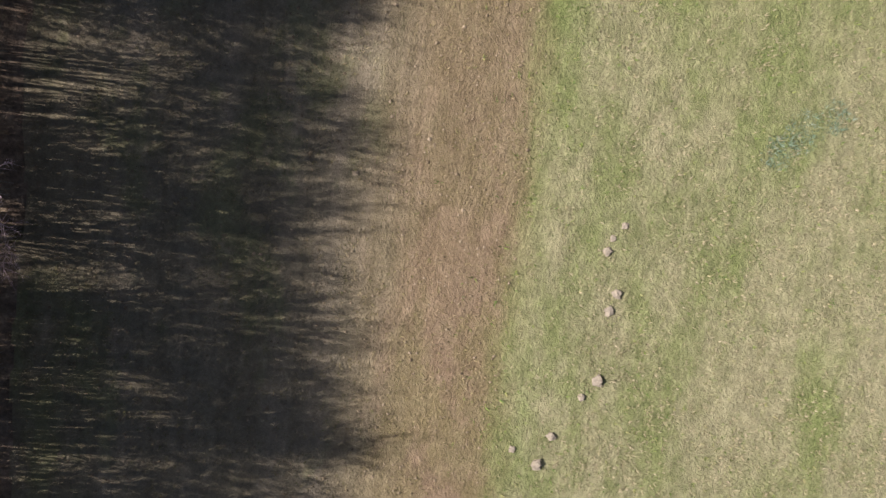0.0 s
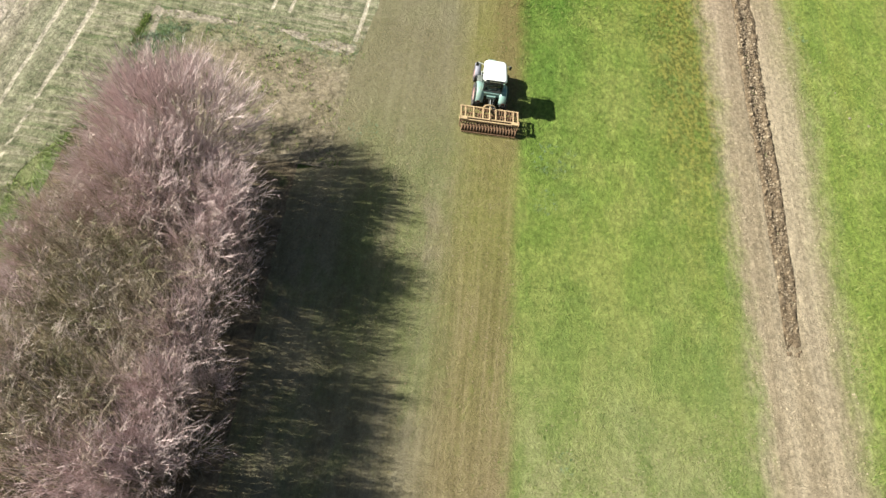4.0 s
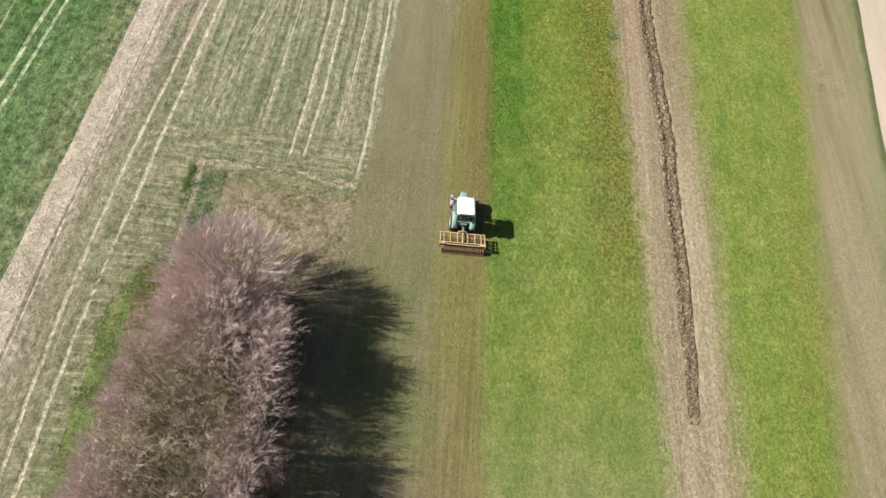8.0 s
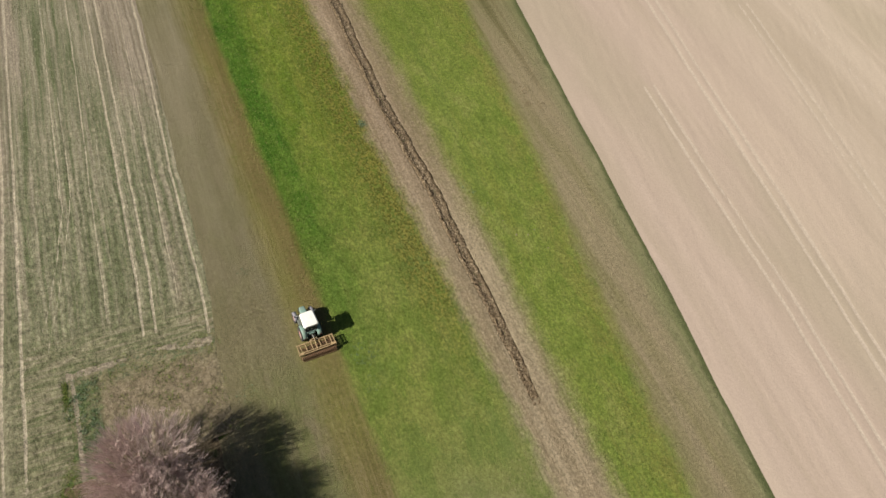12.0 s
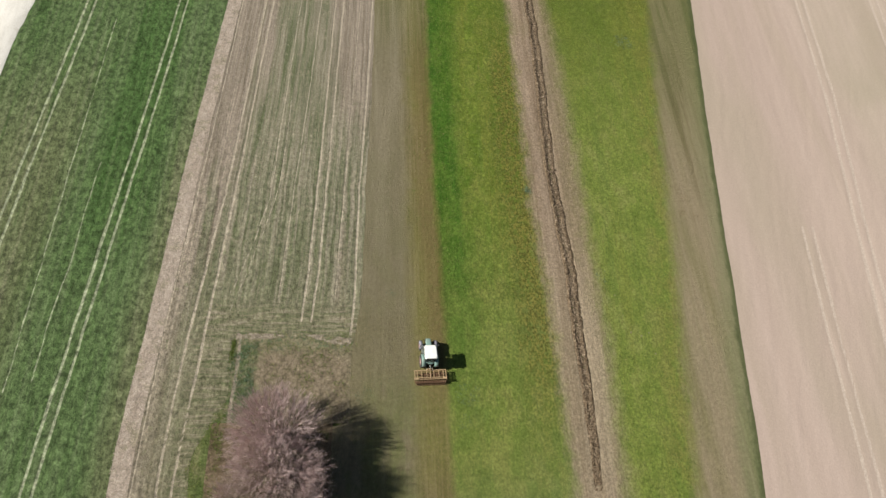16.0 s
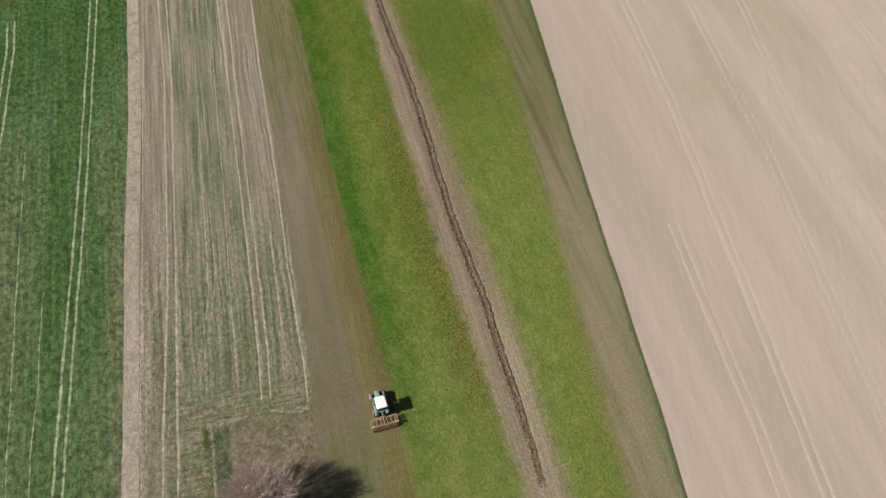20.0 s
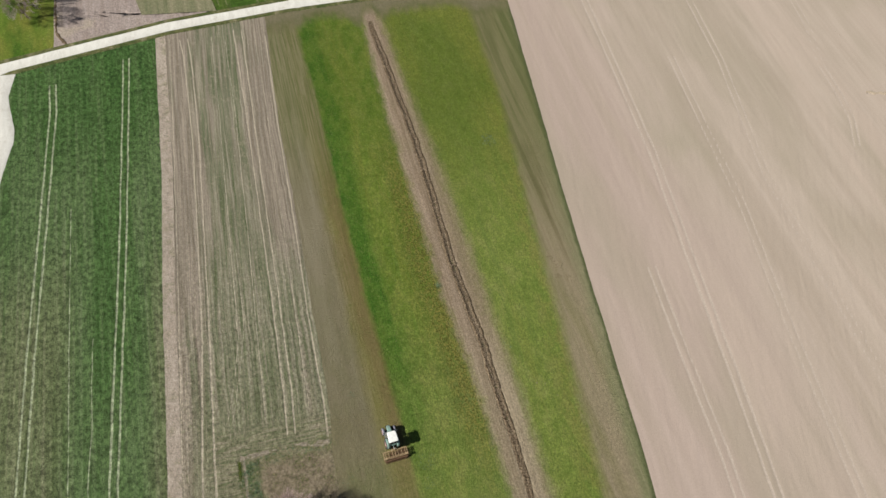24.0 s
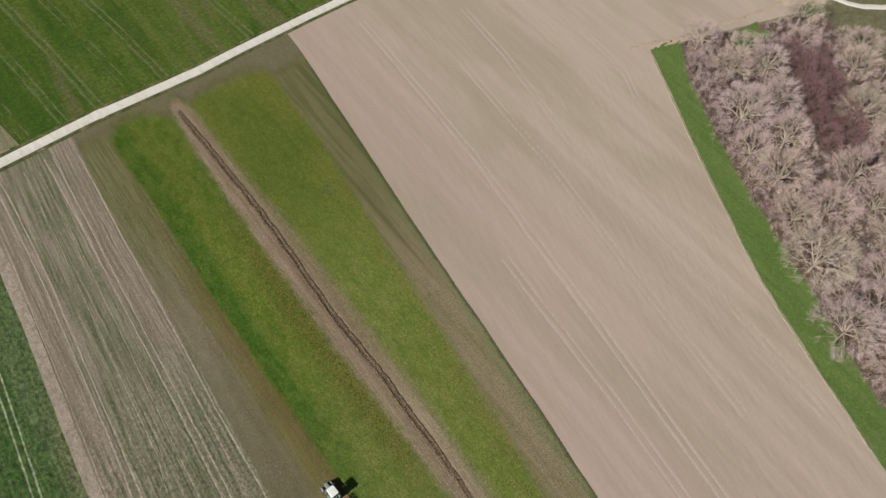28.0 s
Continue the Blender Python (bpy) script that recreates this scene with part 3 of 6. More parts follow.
def bare_material():
    """Bare loam: pinkish beside the strips, paler tan further east, soft smears along the working direction."""
    n = Nodes("bare_loam")
    x, y = n.axis(0), n.axis(1)
    streak = n.noise(0.35, (1, 0.012, 1), 7.0, 3.0)
    smear = n.noise(0.06, (1, 0.06, 1), 7.0, 4.0, 0.65)
    big = n.noise(0.022, (1, 0.3, 1), 7.0, 4.0, 0.65)
    line_noise = n.noise(0.16, (1, 0.03, 1), 7.0, 4.0, 0.65)
    pink = n.ramp(streak, ((0.28, (0.372, 0.291, 0.254)), (0.45, (0.394, 0.309, 0.268)), (0.7, (0.424, 0.334, 0.292))))
    tan = n.ramp(streak, ((0.28, (0.402, 0.327, 0.276)), (0.45, (0.429, 0.350, 0.295)), (0.7, (0.466, 0.382, 0.325))))
    east = n.span(n.times(x, n.times(n.times(big, 0.5, "SUBTRACT"), 60.0), "ADD"), 62.0, 104.0)
    c = n.mix(east, pink, tan)
    c = n.mix(n.times(n.span(big, 0.46, 0.62), 0.65), c, (0.338, 0.284, 0.222))
    c = n.mix(n.times(n.span(smear, 0.52, 0.64), 0.55), c, (0.352, 0.286, 0.232))
    c = n.mix(n.times(n.span(smear, 0.46, 0.36), 0.5), c, (0.452, 0.362, 0.306))
    c = n.mix(n.times(n.span(line_noise, 0.54, 0.66), 0.4), c, (0.348, 0.280, 0.226))
    c = n.mix(n.times(n.span(n.noise(0.012, (1, 0.6, 1), 30.0, 5.0, 0.6), 0.5, 0.62), n.times(east, 0.6)), c, (0.285, 0.258, 0.178))
    c = n.tracks(c, (0.41, 0.335, 0.288), (0.49, 0.41, 0.352))
    g = n.noise(3.0, detail=5.0, rough=0.7)
    c = n.mix(0.1, c, n.ramp(g, ((0.3, (0.25,)), (0.5, (0.5,)), (0.72, (0.9,)))), "OVERLAY")
    return n.done(c, 0.95, g, 0.04, spec=0.1)


def wheat_material():
    """Young wheat: fine rows, deeper green bands along the field and in its north, olive where it is thin."""
    n = Nodes("wheat_ground")
    a = n.t.nodes.new("ShaderNodeAttribute")
    a.attribute_name = "inset"
    d, y = a.outputs["Fac"], n.axis(1)
    rows = n.noise(1.5, (1, 0.012, 1), -2.0, 3.0)
    broad = n.noise(0.3, (1, 0.05, 1), -2.0, 3.0)
    big = n.noise(0.05, (1, 0.3, 1), 0.0, 4.0, 0.65)
    lumps = n.noise(1.5, (1, 0.7, 1), detail=5.0, rough=0.75)
    g = n.noise(4.0, detail=5.0, rough=0.7)
    green = n.ramp(rows, ((0.3, (0.058, 0.096, 0.033)), (0.5, (0.080, 0.120, 0.048)), (0.7, (0.112, 0.145, 0.071))))
    thin = n.ramp(rows, ((0.3, (0.085, 0.103, 0.046)), (0.5, (0.116, 0.130, 0.066)), (0.7, (0.158, 0.160, 0.094))))
    deep = n.ramp(rows, ((0.3, (0.033, 0.074, 0.018)), (0.5, (0.049, 0.097, 0.026)), (0.7, (0.078, 0.122, 0.044))))
    wander = n.times(n.times(big, 0.5, "SUBTRACT"), 16.0)
    off = n.times(d, n.times(wander, 0.4), "ADD")
    sparse = n.times(n.times(n.span(off, 13, 18), n.span(off, 4.5, 1.0), "ADD"), n.span(n.times(y, wander, "ADD"), 96, 62))
    c = n.mix(n.times(sparse, 0.9), green, thin)
    lush = n.times(n.times(n.span(off, 3.5, 6.5), n.span(off, 13.5, 10.5)), n.span(n.times(y, wander, "ADD"), 40, 64))
    c = n.mix(n.times(lush, 0.7), c, deep)
    rich = n.span(n.times(y, n.times(wander, 2.2), "ADD"), 98.0, 124.0)
    c = n.mix(n.times(rich, 0.8), c, deep)
    c = n.mix(n.times(n.span(broad, 0.56, 0.66), 0.5), c, deep)
    c = n.tracks(c, (0.235, 0.265, 0.165), (0.35, 0.365, 0.255))
    c = n.mix(0.8, c, n.ramp(lumps, ((0.37, (0.18,)), (0.5, (0.5,)), (0.63, (0.88,)))), "OVERLAY")
    c = n.mix(0.5, c, n.ramp(g, ((0.32, (0.2,)), (0.5, (0.5,)), (0.7, (0.88,)))), "OVERLAY")
    return n.done(c, 0.95, n.times(lumps, g, "ADD"), 0.12, spec=0.1)


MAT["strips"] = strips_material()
MAT["wheat"] = wheat_material()
MAT["bare"] = bare_material()
MAT["stubble"] = stubble_material()


def rough_material():
    """The corner beyond the hedge: trodden brown soil, blue-green weeds in its far corner and along its edge."""
    n = Nodes("rough_weeds")
    mid = n.noise(0.35, detail=5.0, rough=0.7)
    small = n.noise(1.6, detail=5.0, rough=0.7)
    x, y = n.axis(0), n.axis(1)
    c = n.ramp(mid, ((0.35, (0.118, 0.122, 0.062)), (0.5, (0.165, 0.152, 0.092)), (0.65, (0.206, 0.178, 0.122))))
    wander = n.times(n.times(mid, 0.5, "SUBTRACT"), 7.0)
    brown = n.times(n.times(n.span(n.times(y, wander, "ADD"), 38.2, 35.5), n.span(n.times(x, wander, "ADD"), -23.6, -21.2)), n.span(x, -8.0, -12.0))
    c = n.mix(n.times(brown, 0.85), c, n.mix(n.span(small, 0.4, 0.6), (0.150, 0.118, 0.082), (0.212, 0.168, 0.124)))
    weedy = n.times(n.span(n.times(x, wander, "ADD"), -21.5, -23.5), n.span(small, 0.42, 0.58))
    c = n.mix(n.times(weedy, 0.85), c, n.mix(n.span(mid, 0.4, 0.6), (0.050, 0.082, 0.030), (0.088, 0.116, 0.048)))
    tufts = n.times(n.span(n.times(y, n.times(wander, 0.4), "ADD"), 35.8, 37.4), n.span(small, 0.5, 0.6))
    c = n.mix(n.times(tufts, 0.75), c, (0.095, 0.118, 0.068))
    c = n.tracks(c, (0.19, 0.158, 0.122), (0.33, 0.275, 0.225))
    clumps = n.noise(2.3, detail=6.0, rough=0.8)
    c = n.mix(0.6, c, n.ramp(clumps, ((0.34, (0.12,)), (0.5, (0.5,)), (0.66, (0.9,)))), "OVERLAY")
    g = n.noise(4.5, detail=6.0, rough=0.75)
    c = n.mix(0.5, c, n.ramp(g, ((0.3, (0.18,)), (0.5, (0.5,)), (0.7, (0.88,)))), "OVERLAY")
    return n.done(c, 0.95, g, 0.12, spec=0.1)


MAT["rough"] = rough_material()

# ---- the hillside ----
ticks = np.unique(np.concatenate([np.linspace(-2500, -400, 8), np.linspace(-400, 400, 33), np.linspace(400, 2500, 8)]))
gx, gy = np.meshgrid(ticks, ticks, indexing="ij")
k = len(ticks)
idx = np.arange(k * k).reshape(k, k)
quads = np.stack([idx[:-1, :-1], idx[1:, :-1], idx[1:, 1:], idx[:-1, 1:]], -1).reshape(-1, 4)
ground = new("ground", mesh_of("ground", np.stack([gx, gy, gz(gx, gy) - 0.12], -1).reshape(-1, 3), quads, [MAT["ground"]]))
tagged(ground, "grassy farmland hillside falling gently to one side", "ground", kind="structure")


# worn lines by ground: half width and points (x, y) along the field
NORTH_MARKS = [(0.25 + 0.35 * ((k * 7) % 5) / 4, [(-16.5 + 9.3 * k + d + 1.0, 148 + 1.55 * k), (-16.5 + 9.3 * k + d - 2.6, 180 + 1.5 * k), (-16.5 + 9.3 * k + d - 8, 222)]) for k in range(10) for d in (0.0, 1.9)]
TRACKS = {
    "stubble": [
        (0.22, [(-31.9, 5), (-32.1, 20.5), (-31.4, 35.1), (-28.9, 61.8), (-27.4, 86.7), (-26.2, 108.9), (-25.8, 135), (-26.2, 141)]),
        (0.22, [(-30.6, 5), (-30.4, 19.7), (-29.4, 34.3), (-27.6, 61.6), (-26.2, 86.6), (-24.9, 108.8), (-24.2, 135), (-24.4, 141)]),
        (0.2, [(-17.0, 41), (-16.4, 50), (-15.9, 63.5), (-15.2, 84.6), (-14.3, 115.5), (-13.7, 143)]),
        (0.2, [(-15.7, 41), (-15.0, 50), (-14.6, 63.5), (-13.9, 84.5), (-12.8, 115.4), (-11.8, 143)]),
        (0.22, [(-10.5, 38), (-10.1, 44), (-9.7, 64), (-8.6, 89), (-7.9, 115), (-6.6, 140)]),
        (0.12, [(-35.2, 10), (-34, 41.8), (-31.2, 87.4), (-28.4, 141)]),
        (0.1, [(-20.2, 44), (-19.2, 64), (-17.9, 86), (-16.6, 115), (-16, 140)]),
        (0.1, [(-12.7, 44), (-11.9, 64), (-11.0, 86), (-9.6, 120), (-9, 142)]),
        (0.1, [(-22.8, 62), (-21.4, 86), (-20, 115), (-19, 141)]),
        (0.1, [(-28.6, 41), (-26.2, 45.6), (-24.2, 53), (-22.6, 61), (-21.8, 80)]),
        (0.1, [(-26.4, 42), (-24.6, 48.4), (-23.0, 55), (-21.4, 63), (-20.8, 80)]),
    ],
    "wheat": [(0.24, [(x + d, y) for x, y in way]) for d in (0.0, 1.25) for way in (((-59.2, 25), (-58.3, 43), (-57.1, 67.5), (-55.5, 91.6), (-53.8, 121), (-53.9, 129)), ((-47.5, 5), (-45, 39.8), (-43.2, 64.7), (-41.4, 89.2), (-38.7, 136)))]
    + [(0.12, way) for way in ([(-48.4, 32), (-48.1, 41), (-47.3, 50), (-47.3, 56), (-46.8, 66)], [(-45.7, 30), (-45.1, 39.4), (-44.5, 48.4), (-44.2, 54)], [(-51.2, 30), (-51, 43.6), (-50.8, 54.8), (-50.6, 70), (-50.0, 95)])],
    "bare": [(w, [(x + d, y) for x, y in way]) for d in (0.0, 1.8) for w, way in ((0.42, ((60, -20), (68, 31.5), (72.5, 64), (76.5, 90.4), (80, 132), (81.5, 154))), (0.4, ((134, 84), (138.5, 93), (140, 100), (141.6, 114), (147, 129), (152, 160))), (0.38, ((97, -10), (99, 10), (101, 40), (103, 80), (111, 118), (114, 145))), (0.36, ((80, 0), (86, 40), (92, 73), (97, 123))), (0.36, ((53, -20), (58.5, 21), (60, 40), (62, 60))))],
    "lush": NORTH_MARKS,
    "rough": [(0.27, [(-24.9, 27), (-24.7, 32), (-24.6, 38.6)])],
}


def worn_lines(key, x, y):
    """How near a point is to a worn line: one on it, falling to minus one."""
    best = np.full(np.shape(x), -1.0)
    for half, way in TRACKS[key]:
        xs, ys = zip(*way)
        d = np.abs(x - np.interp(y, ys, xs) - 0.12 * (lattice(y, 0 * y, 3.0, 60) - 0.5))
        d = np.hypot(d, np.maximum(0, np.maximum(ys[0] - y, y - ys[-1])))
        best = np.maximum(best, 1 - d / (1.2 * half))
    if key == "rough":
        best = np.maximum(best, 1 - np.abs(y - 38.75 + 0.1 * (x + 18) * (x > -14) + 0.5 * (lattice(x, y, 1.7, 33) - 0.5)) / (1.05 * np.clip(1.7 * lattice(x, y, 1.1, 34) - 0.1 - 0.3 * np.exp(-((x + 16.5) / 3.5) ** 2), 0.1, 1)))
    return best


def patch(name, label, category, west, east, y0, y1, mat, step=0.8, relief=0.03, rough_scale=0.7, lift=0.0, north=None, south=None, across=None):
    """A field strip between two boundary lines, from y0 to y1 or to the road."""
    wide = max(float(np.max(east(np.array([y0, y1])) - west(np.array([y0, y1])))), step)
    nu, nv = max(2, int(wide / (across or step)) + 1), max(2, int((y1 - y0) / step) + 1)
    s, v = np.meshgrid(np.linspace(0, 1, nu), np.linspace(0, 1, nv), indexing="ij")
    y = y0 + v * (y1 - y0)
    if north is not None:
        xs = west(np.array([y1]))[0] * (1 - s) + east(np.array([y1]))[0] * s
        y = y0 + v * (north(xs) - y0)
    if south is not None:
        xs = west(np.array([y0]))[0] * (1 - s) + east(np.array([y0]))[0] * s
        y = south(xs) + v * (y1 - south(xs))
    x = west(y) * (1 - s) + east(y) * s
    z = gz(x, y) + lift + relief * (lattice(x, y, rough_scale, 5) + 0.6 * lattice(x, y, rough_scale * 2.7, 8) - 0.8)
    if name == "straw_strip":
        z = z - 0.55 * np.clip(np.minimum((y - 18.5) / 26, (143 - y) / 6), 0, 1) * np.exp(-((x - furrow_x(y)) / 0.62) ** 4)
    at = np.arange(nu * nv).reshape(nu, nv)
    q = np.stack([at[:-1, :-1], at[1:, :-1], at[1:, 1:], at[:-1, 1:]], -1).reshape(-1, 4)
    if mat in TRACKS:
        near_track = worn_lines(mat, x, y)
        z = z - 0.04 * np.clip(near_track, 0, 1)
    me = mesh_of(name, np.stack([x, y, z], -1).reshape(-1, 3), q, [MAT[mat]], True)
    if mat in TRACKS:
        me.attributes.new("track", "FLOAT", "POINT").data.foreach_set("value", near_track.astype(np.float32).ravel())
    if mat == "strips":
        for key, line_at in STRIP_LINES.items():
            me.attributes.new(key, "FLOAT", "POINT").data.foreach_set("value", (x - line_at(y) + (0.7 if key == "past_bare" else 0.0)).astype(np.float32).ravel())
        me.attributes.new("past_end", "FLOAT", "POINT").data.foreach_set("value", (y - strip_end(x)).astype(np.float32).ravel())
    if mat == "wheat":
        me.attributes.new("inset", "FLOAT", "POINT").data.foreach_set("value", (WHEAT_E(y) - x).astype(np.float32).ravel())
    if mat == "stubble":
        me.attributes.new("across", "FLOAT", "POINT").data.foreach_set("value", ((x - WHEAT_E(y)) / (TILL_W(y) - WHEAT_E(y))).astype(np.float32).ravel())
    return tagged(new(name, me), label, category, kind="structure")


def line(x):
    return lambda y: np.asarray(y, float) * 0 + x + 0.3 * (lattice(y, 0 * np.asarray(y, float), 3.0, 4) - 0.5)


road_s = lambda x: road_y(x) - 2.6
road_n = lambda x: road_y(x) + 2.2
GRAVEL_E = edge((40, -66), (90.9, -64), (104.4, -62.4), (113, -60.6), (117.9, -60.6), (126.4, -61.8), (134, -60.5))
patch("wheat_field", "green winter wheat field with paired pale tramlines", "field", lambda y: GRAVEL_E(y) + 0.1, WHEAT_E, -40, 142, "wheat", 1.2, 0.05, north=road_s, across=0.14)
patch("stubble_field_edge", "pale chaff-covered strip along the stubble field", "field", WHEAT_E, lambda y: WHEAT_E(y) + 2.2, -40, 143, "chaff", 0.9, 0.05, north=road_s)
patch("stubble_field", "striped stubble field greening with cover crop", "field", lambda y: WHEAT_E(y) + 2.2, TILL_W, 39, 146, "stubble", 1.0, 0.05, north=road_s, across=0.13)
HEDGE_W = edge((-60, -28.6), (23, -28.6), (28, -26.4), (30, -25.5), (39, -25.25))
patch("stubble_field_west", "striped stubble field beside the hedge", "field", lambda y: WHEAT_E(y) + 2.2, HEDGE_W, -40, 39, "stubble", 1.0, 0.05, across=0.13)
patch("hedge_margin", "bright green weedy margin along the hedge", "grass strip", HEDGE_W, line(-26.8), -40, 27, "weeds", 0.7, 0.08)
patch("hedge_floor", "dark leaf litter under the bare hedge", "ground", line(-26.8), line(-12.3), -45, 27, "litter", 0.8, 0.1)
patch("rough_corner", "rough weedy corner beyond the hedge end", "grass", HEDGE_W, TILL_W, 27, 39, "rough", 0.2, 0.1)
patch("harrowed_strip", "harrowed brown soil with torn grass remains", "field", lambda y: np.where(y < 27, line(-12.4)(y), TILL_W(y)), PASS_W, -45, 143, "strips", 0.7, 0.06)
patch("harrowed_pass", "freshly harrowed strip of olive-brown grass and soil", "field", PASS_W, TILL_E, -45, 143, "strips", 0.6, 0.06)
patch("meadow_strip", "green meadow strip still unharrowed", "meadow", TILL_E, STRAW_W, -45, 143, "strips", 0.7, 0.07)
patch("straw_strip", "dry beige strip with a ploughed furrow in it", "field", STRAW_W, STRAW_E, -45, 143, "strips", 0.6, 0.06, across=0.2)
patch("meadow_strip_east", "second green meadow strip with mown lines", "meadow", STRAW_E, OLIVE_W, -45, 143, "strips", 0.8, 0.07)
patch("olive_strip", "olive-brown mown strip along the bare field", "field", OLIVE_W, BARE_W, -45, 143, "strips", 0.8, 0.05)
patch("headland", "worn olive-brown headland beside the gravel road", "field", TILL_W, BARE_W, 143, 150, "strips", 0.7, 0.06, north=road_s)
patch("bare_field", "wide bare field of pale pinkish loam", "field", BARE_W, MEADOW_W, -60, 98, "bare", 2.0, 0.05, across=0.35)
patch("bare_field_north", "bare loam field reaching to the road", "field", BARE_W, lambda y: 0 * y + 156.0, 98, 160, "bare", 3.0, 0.05, north=road_s, across=0.35)
patch("bare_field_northeast", "bare loam field behind the wood", "field", lambda y: 0 * y + 156.0, lambda y: 0 * y + 300.0, 97.6, 174, "bare", 3.0, 0.05, south=lambda x: 97.6 - 0.19 * (x - 156))
patch("wood_margin", "lush green grass strip along the wood", "grass strip", MEADOW_W, WOOD_W, -60, 97.6, "wood_grass", 1.2, 0.1)
patch("wood_floor", "brown leaf-covered floor of the wood", "ground", WOOD_W, lambda y: 0 * y + 300.0, -60, 97.6, "wood_litter", 3.0, 0.15, north=lambda x: 97.6 - 0.19 * np.maximum(x - 156, 0))
patch("glade", "olive-green rough grass behind the wood", "grass", line(222), lambda y: 0 * y + 300.0, -20, 84.5, "rough", 3.0, 0.08, lift=0.12)
patch("clearing", "bright green grass patch at the wood's corner", "grass", lambda y: 184.5 + 1.5 * np.cos(y), lambda y: 200.5 + 2.0 * np.sin(y), 81.0, 89.5, "wood_grass", 0.8, 0.08, lift=0.14)
patch("clearing", "bright green grass patch at the wood's corner", "grass", lambda y: 222.5 + 1.5 * np.cos(y), lambda y: 234 + 1.5 * np.sin(y), 81, 87, "wood_grass", 0.8, 0.08, lift=0.2)
patch("meadow_north", "lush green meadow beyond the road", "meadow", lambda y: -20.5 - 0.18 * (y - 153), lambda y: 0 * y + 300.0, 148, 320, "lush", 3.0, 0.06, south=road_n, across=0.7)
patch("fallow_plot", "grey-green striped fallow plot", "field", lambda y: -34.5 - 0.2 * (y - 153), lambda y: -17.3 - 0.18 * (y - 153), 150.2, 320, "fallow", 2.0, 0.05, lift=0.1)
patch("ploughed_plot", "reddish ploughed plot with pale clods", "field", line(-53), lambda y: np.where(y < 151, -17.0 + 0 * y, -34.5 - 0.2 * (y - 153)), 142, 320, "plough", 1.2, 0.12, south=road_n)
patch("meadow_northwest", "green grass round a bare tree", "meadow", lambda y: 0 * y - 300.0, line(-53), 133, 320, "green", 3.0, 0.08, lift=-0.02)


def ribbon(name, label, category, centre, width, mat, lift=0.03, camber=0.05, kind="structure", ragged=0.0):
    """A road or track along a line of points."""
    c = np.asarray(centre, float)
    d = np.gradient(c, axis=0)
    d /= np.linalg.norm(d, axis=1)[:, None]
    side = np.stack([d[:, 1], -d[:, 0]], 1)
    width = np.broadcast_to(np.asarray(width, float), (len(c),))
    wob = 0.06 * width * (lattice(c[:, 0], c[:, 1], 2.5, 6) - 0.5)
    s = np.array([-0.5, -0.42, 0, 0.42, 0.5])
    lifts = lift + np.array([-0.10, 0.0, camber, 0.0, -0.10])
    p = c[:, None, :] + side[:, None, :] * (s[None, :, None] * (width + wob)[:, None, None])
    for k, side_at in ((0, (0, 1)), (1, (3, 4))):
        jut = ragged * (lattice(c[:, 0], c[:, 1], 0.55, 40 + k) + 0.7 * lattice(c[:, 0], c[:, 1], 0.21, 50 + k) - 0.85)
        for j in side_at:
            p[:, j] += side * (jut * (1 if k else -1))[:, None]
    z = gz(p[..., 0], p[..., 1]) + lifts[None, :]
    at = np.arange(len(c) * 5).reshape(-1, 5)
    q = np.stack([at[:-1, :-1], at[:-1, 1:], at[1:, 1:], at[1:, :-1]], -1).reshape(-1, 4)
    ob = new(name, mesh_of(name, np.concatenate([p, z[..., None]], -1).reshape(-1, 3), q, [MAT[mat]], True))
    return tagged(ob, label, category, kind=kind)


rx = np.linspace(-69.5, 300, 180)
ribbon("road", "narrow white limestone gravel farm road", "road", np.stack([rx, road_y(rx)], 1), 2.95 + 0.5 * lattice(rx, 0 * rx, 5.0, 2) + 1.6 * np.clip(lattice(rx, 0 * rx, 7.0, 12) - 0.86, 0, 1) / 0.14, "gravel", 0.08)
for side, text in ((-2.15, "rough grass verge below the gravel road"), (2.0, "rough grass verge above the gravel road")):
    ribbon("verge", text, "verge", np.stack([rx, road_y(rx) + side], 1), 1.3, "verge", 0.07, 0.03)
ry = np.linspace(60, 134.5, 60)
ribbon("road_branch", "wide white gravel road along the wheat field", "road", np.stack([GRAVEL_E(ry) - np.interp(ry, (60, 122, 134.5), (2.6, 2.6, 4.4)), ry], 1), np.interp(ry, (60, 122, 134.5), (5.4, 5.4, 9.0)), "gravel", 0.066)

ribbon("road_loop", "white gravel road bending behind the wood", "road", np.array([(214, 112), (226, 100), (236, 91), (241.5, 84.5), (244.2, 79.2), (247.8, 75.2), (256.3, 70.3), (270, 66), (300, 62)], float), 3.0, "gravel", 0.35)

# ---- tramlines, furrow and worn edges ----
def spline(points, n):
    p = np.asarray(points, float)
    d = np.concatenate([[0], np.cumsum(np.hypot(*np.diff(p, axis=0).T))])
    s = np.linspace(0, d[-1], n)
    q = np.stack([np.interp(s, d, p[:, 0]), np.interp(s, d, p[:, 1])], 1)
    for _ in range(8):
        q[1:-1] = (q[:-2] + 2 * q[1:-1] + q[2:]) / 4
    q[:, 0] += 0.16 * (lattice(q[:, 0], q[:, 1], 2.0, 2) - 0.5)
    return q


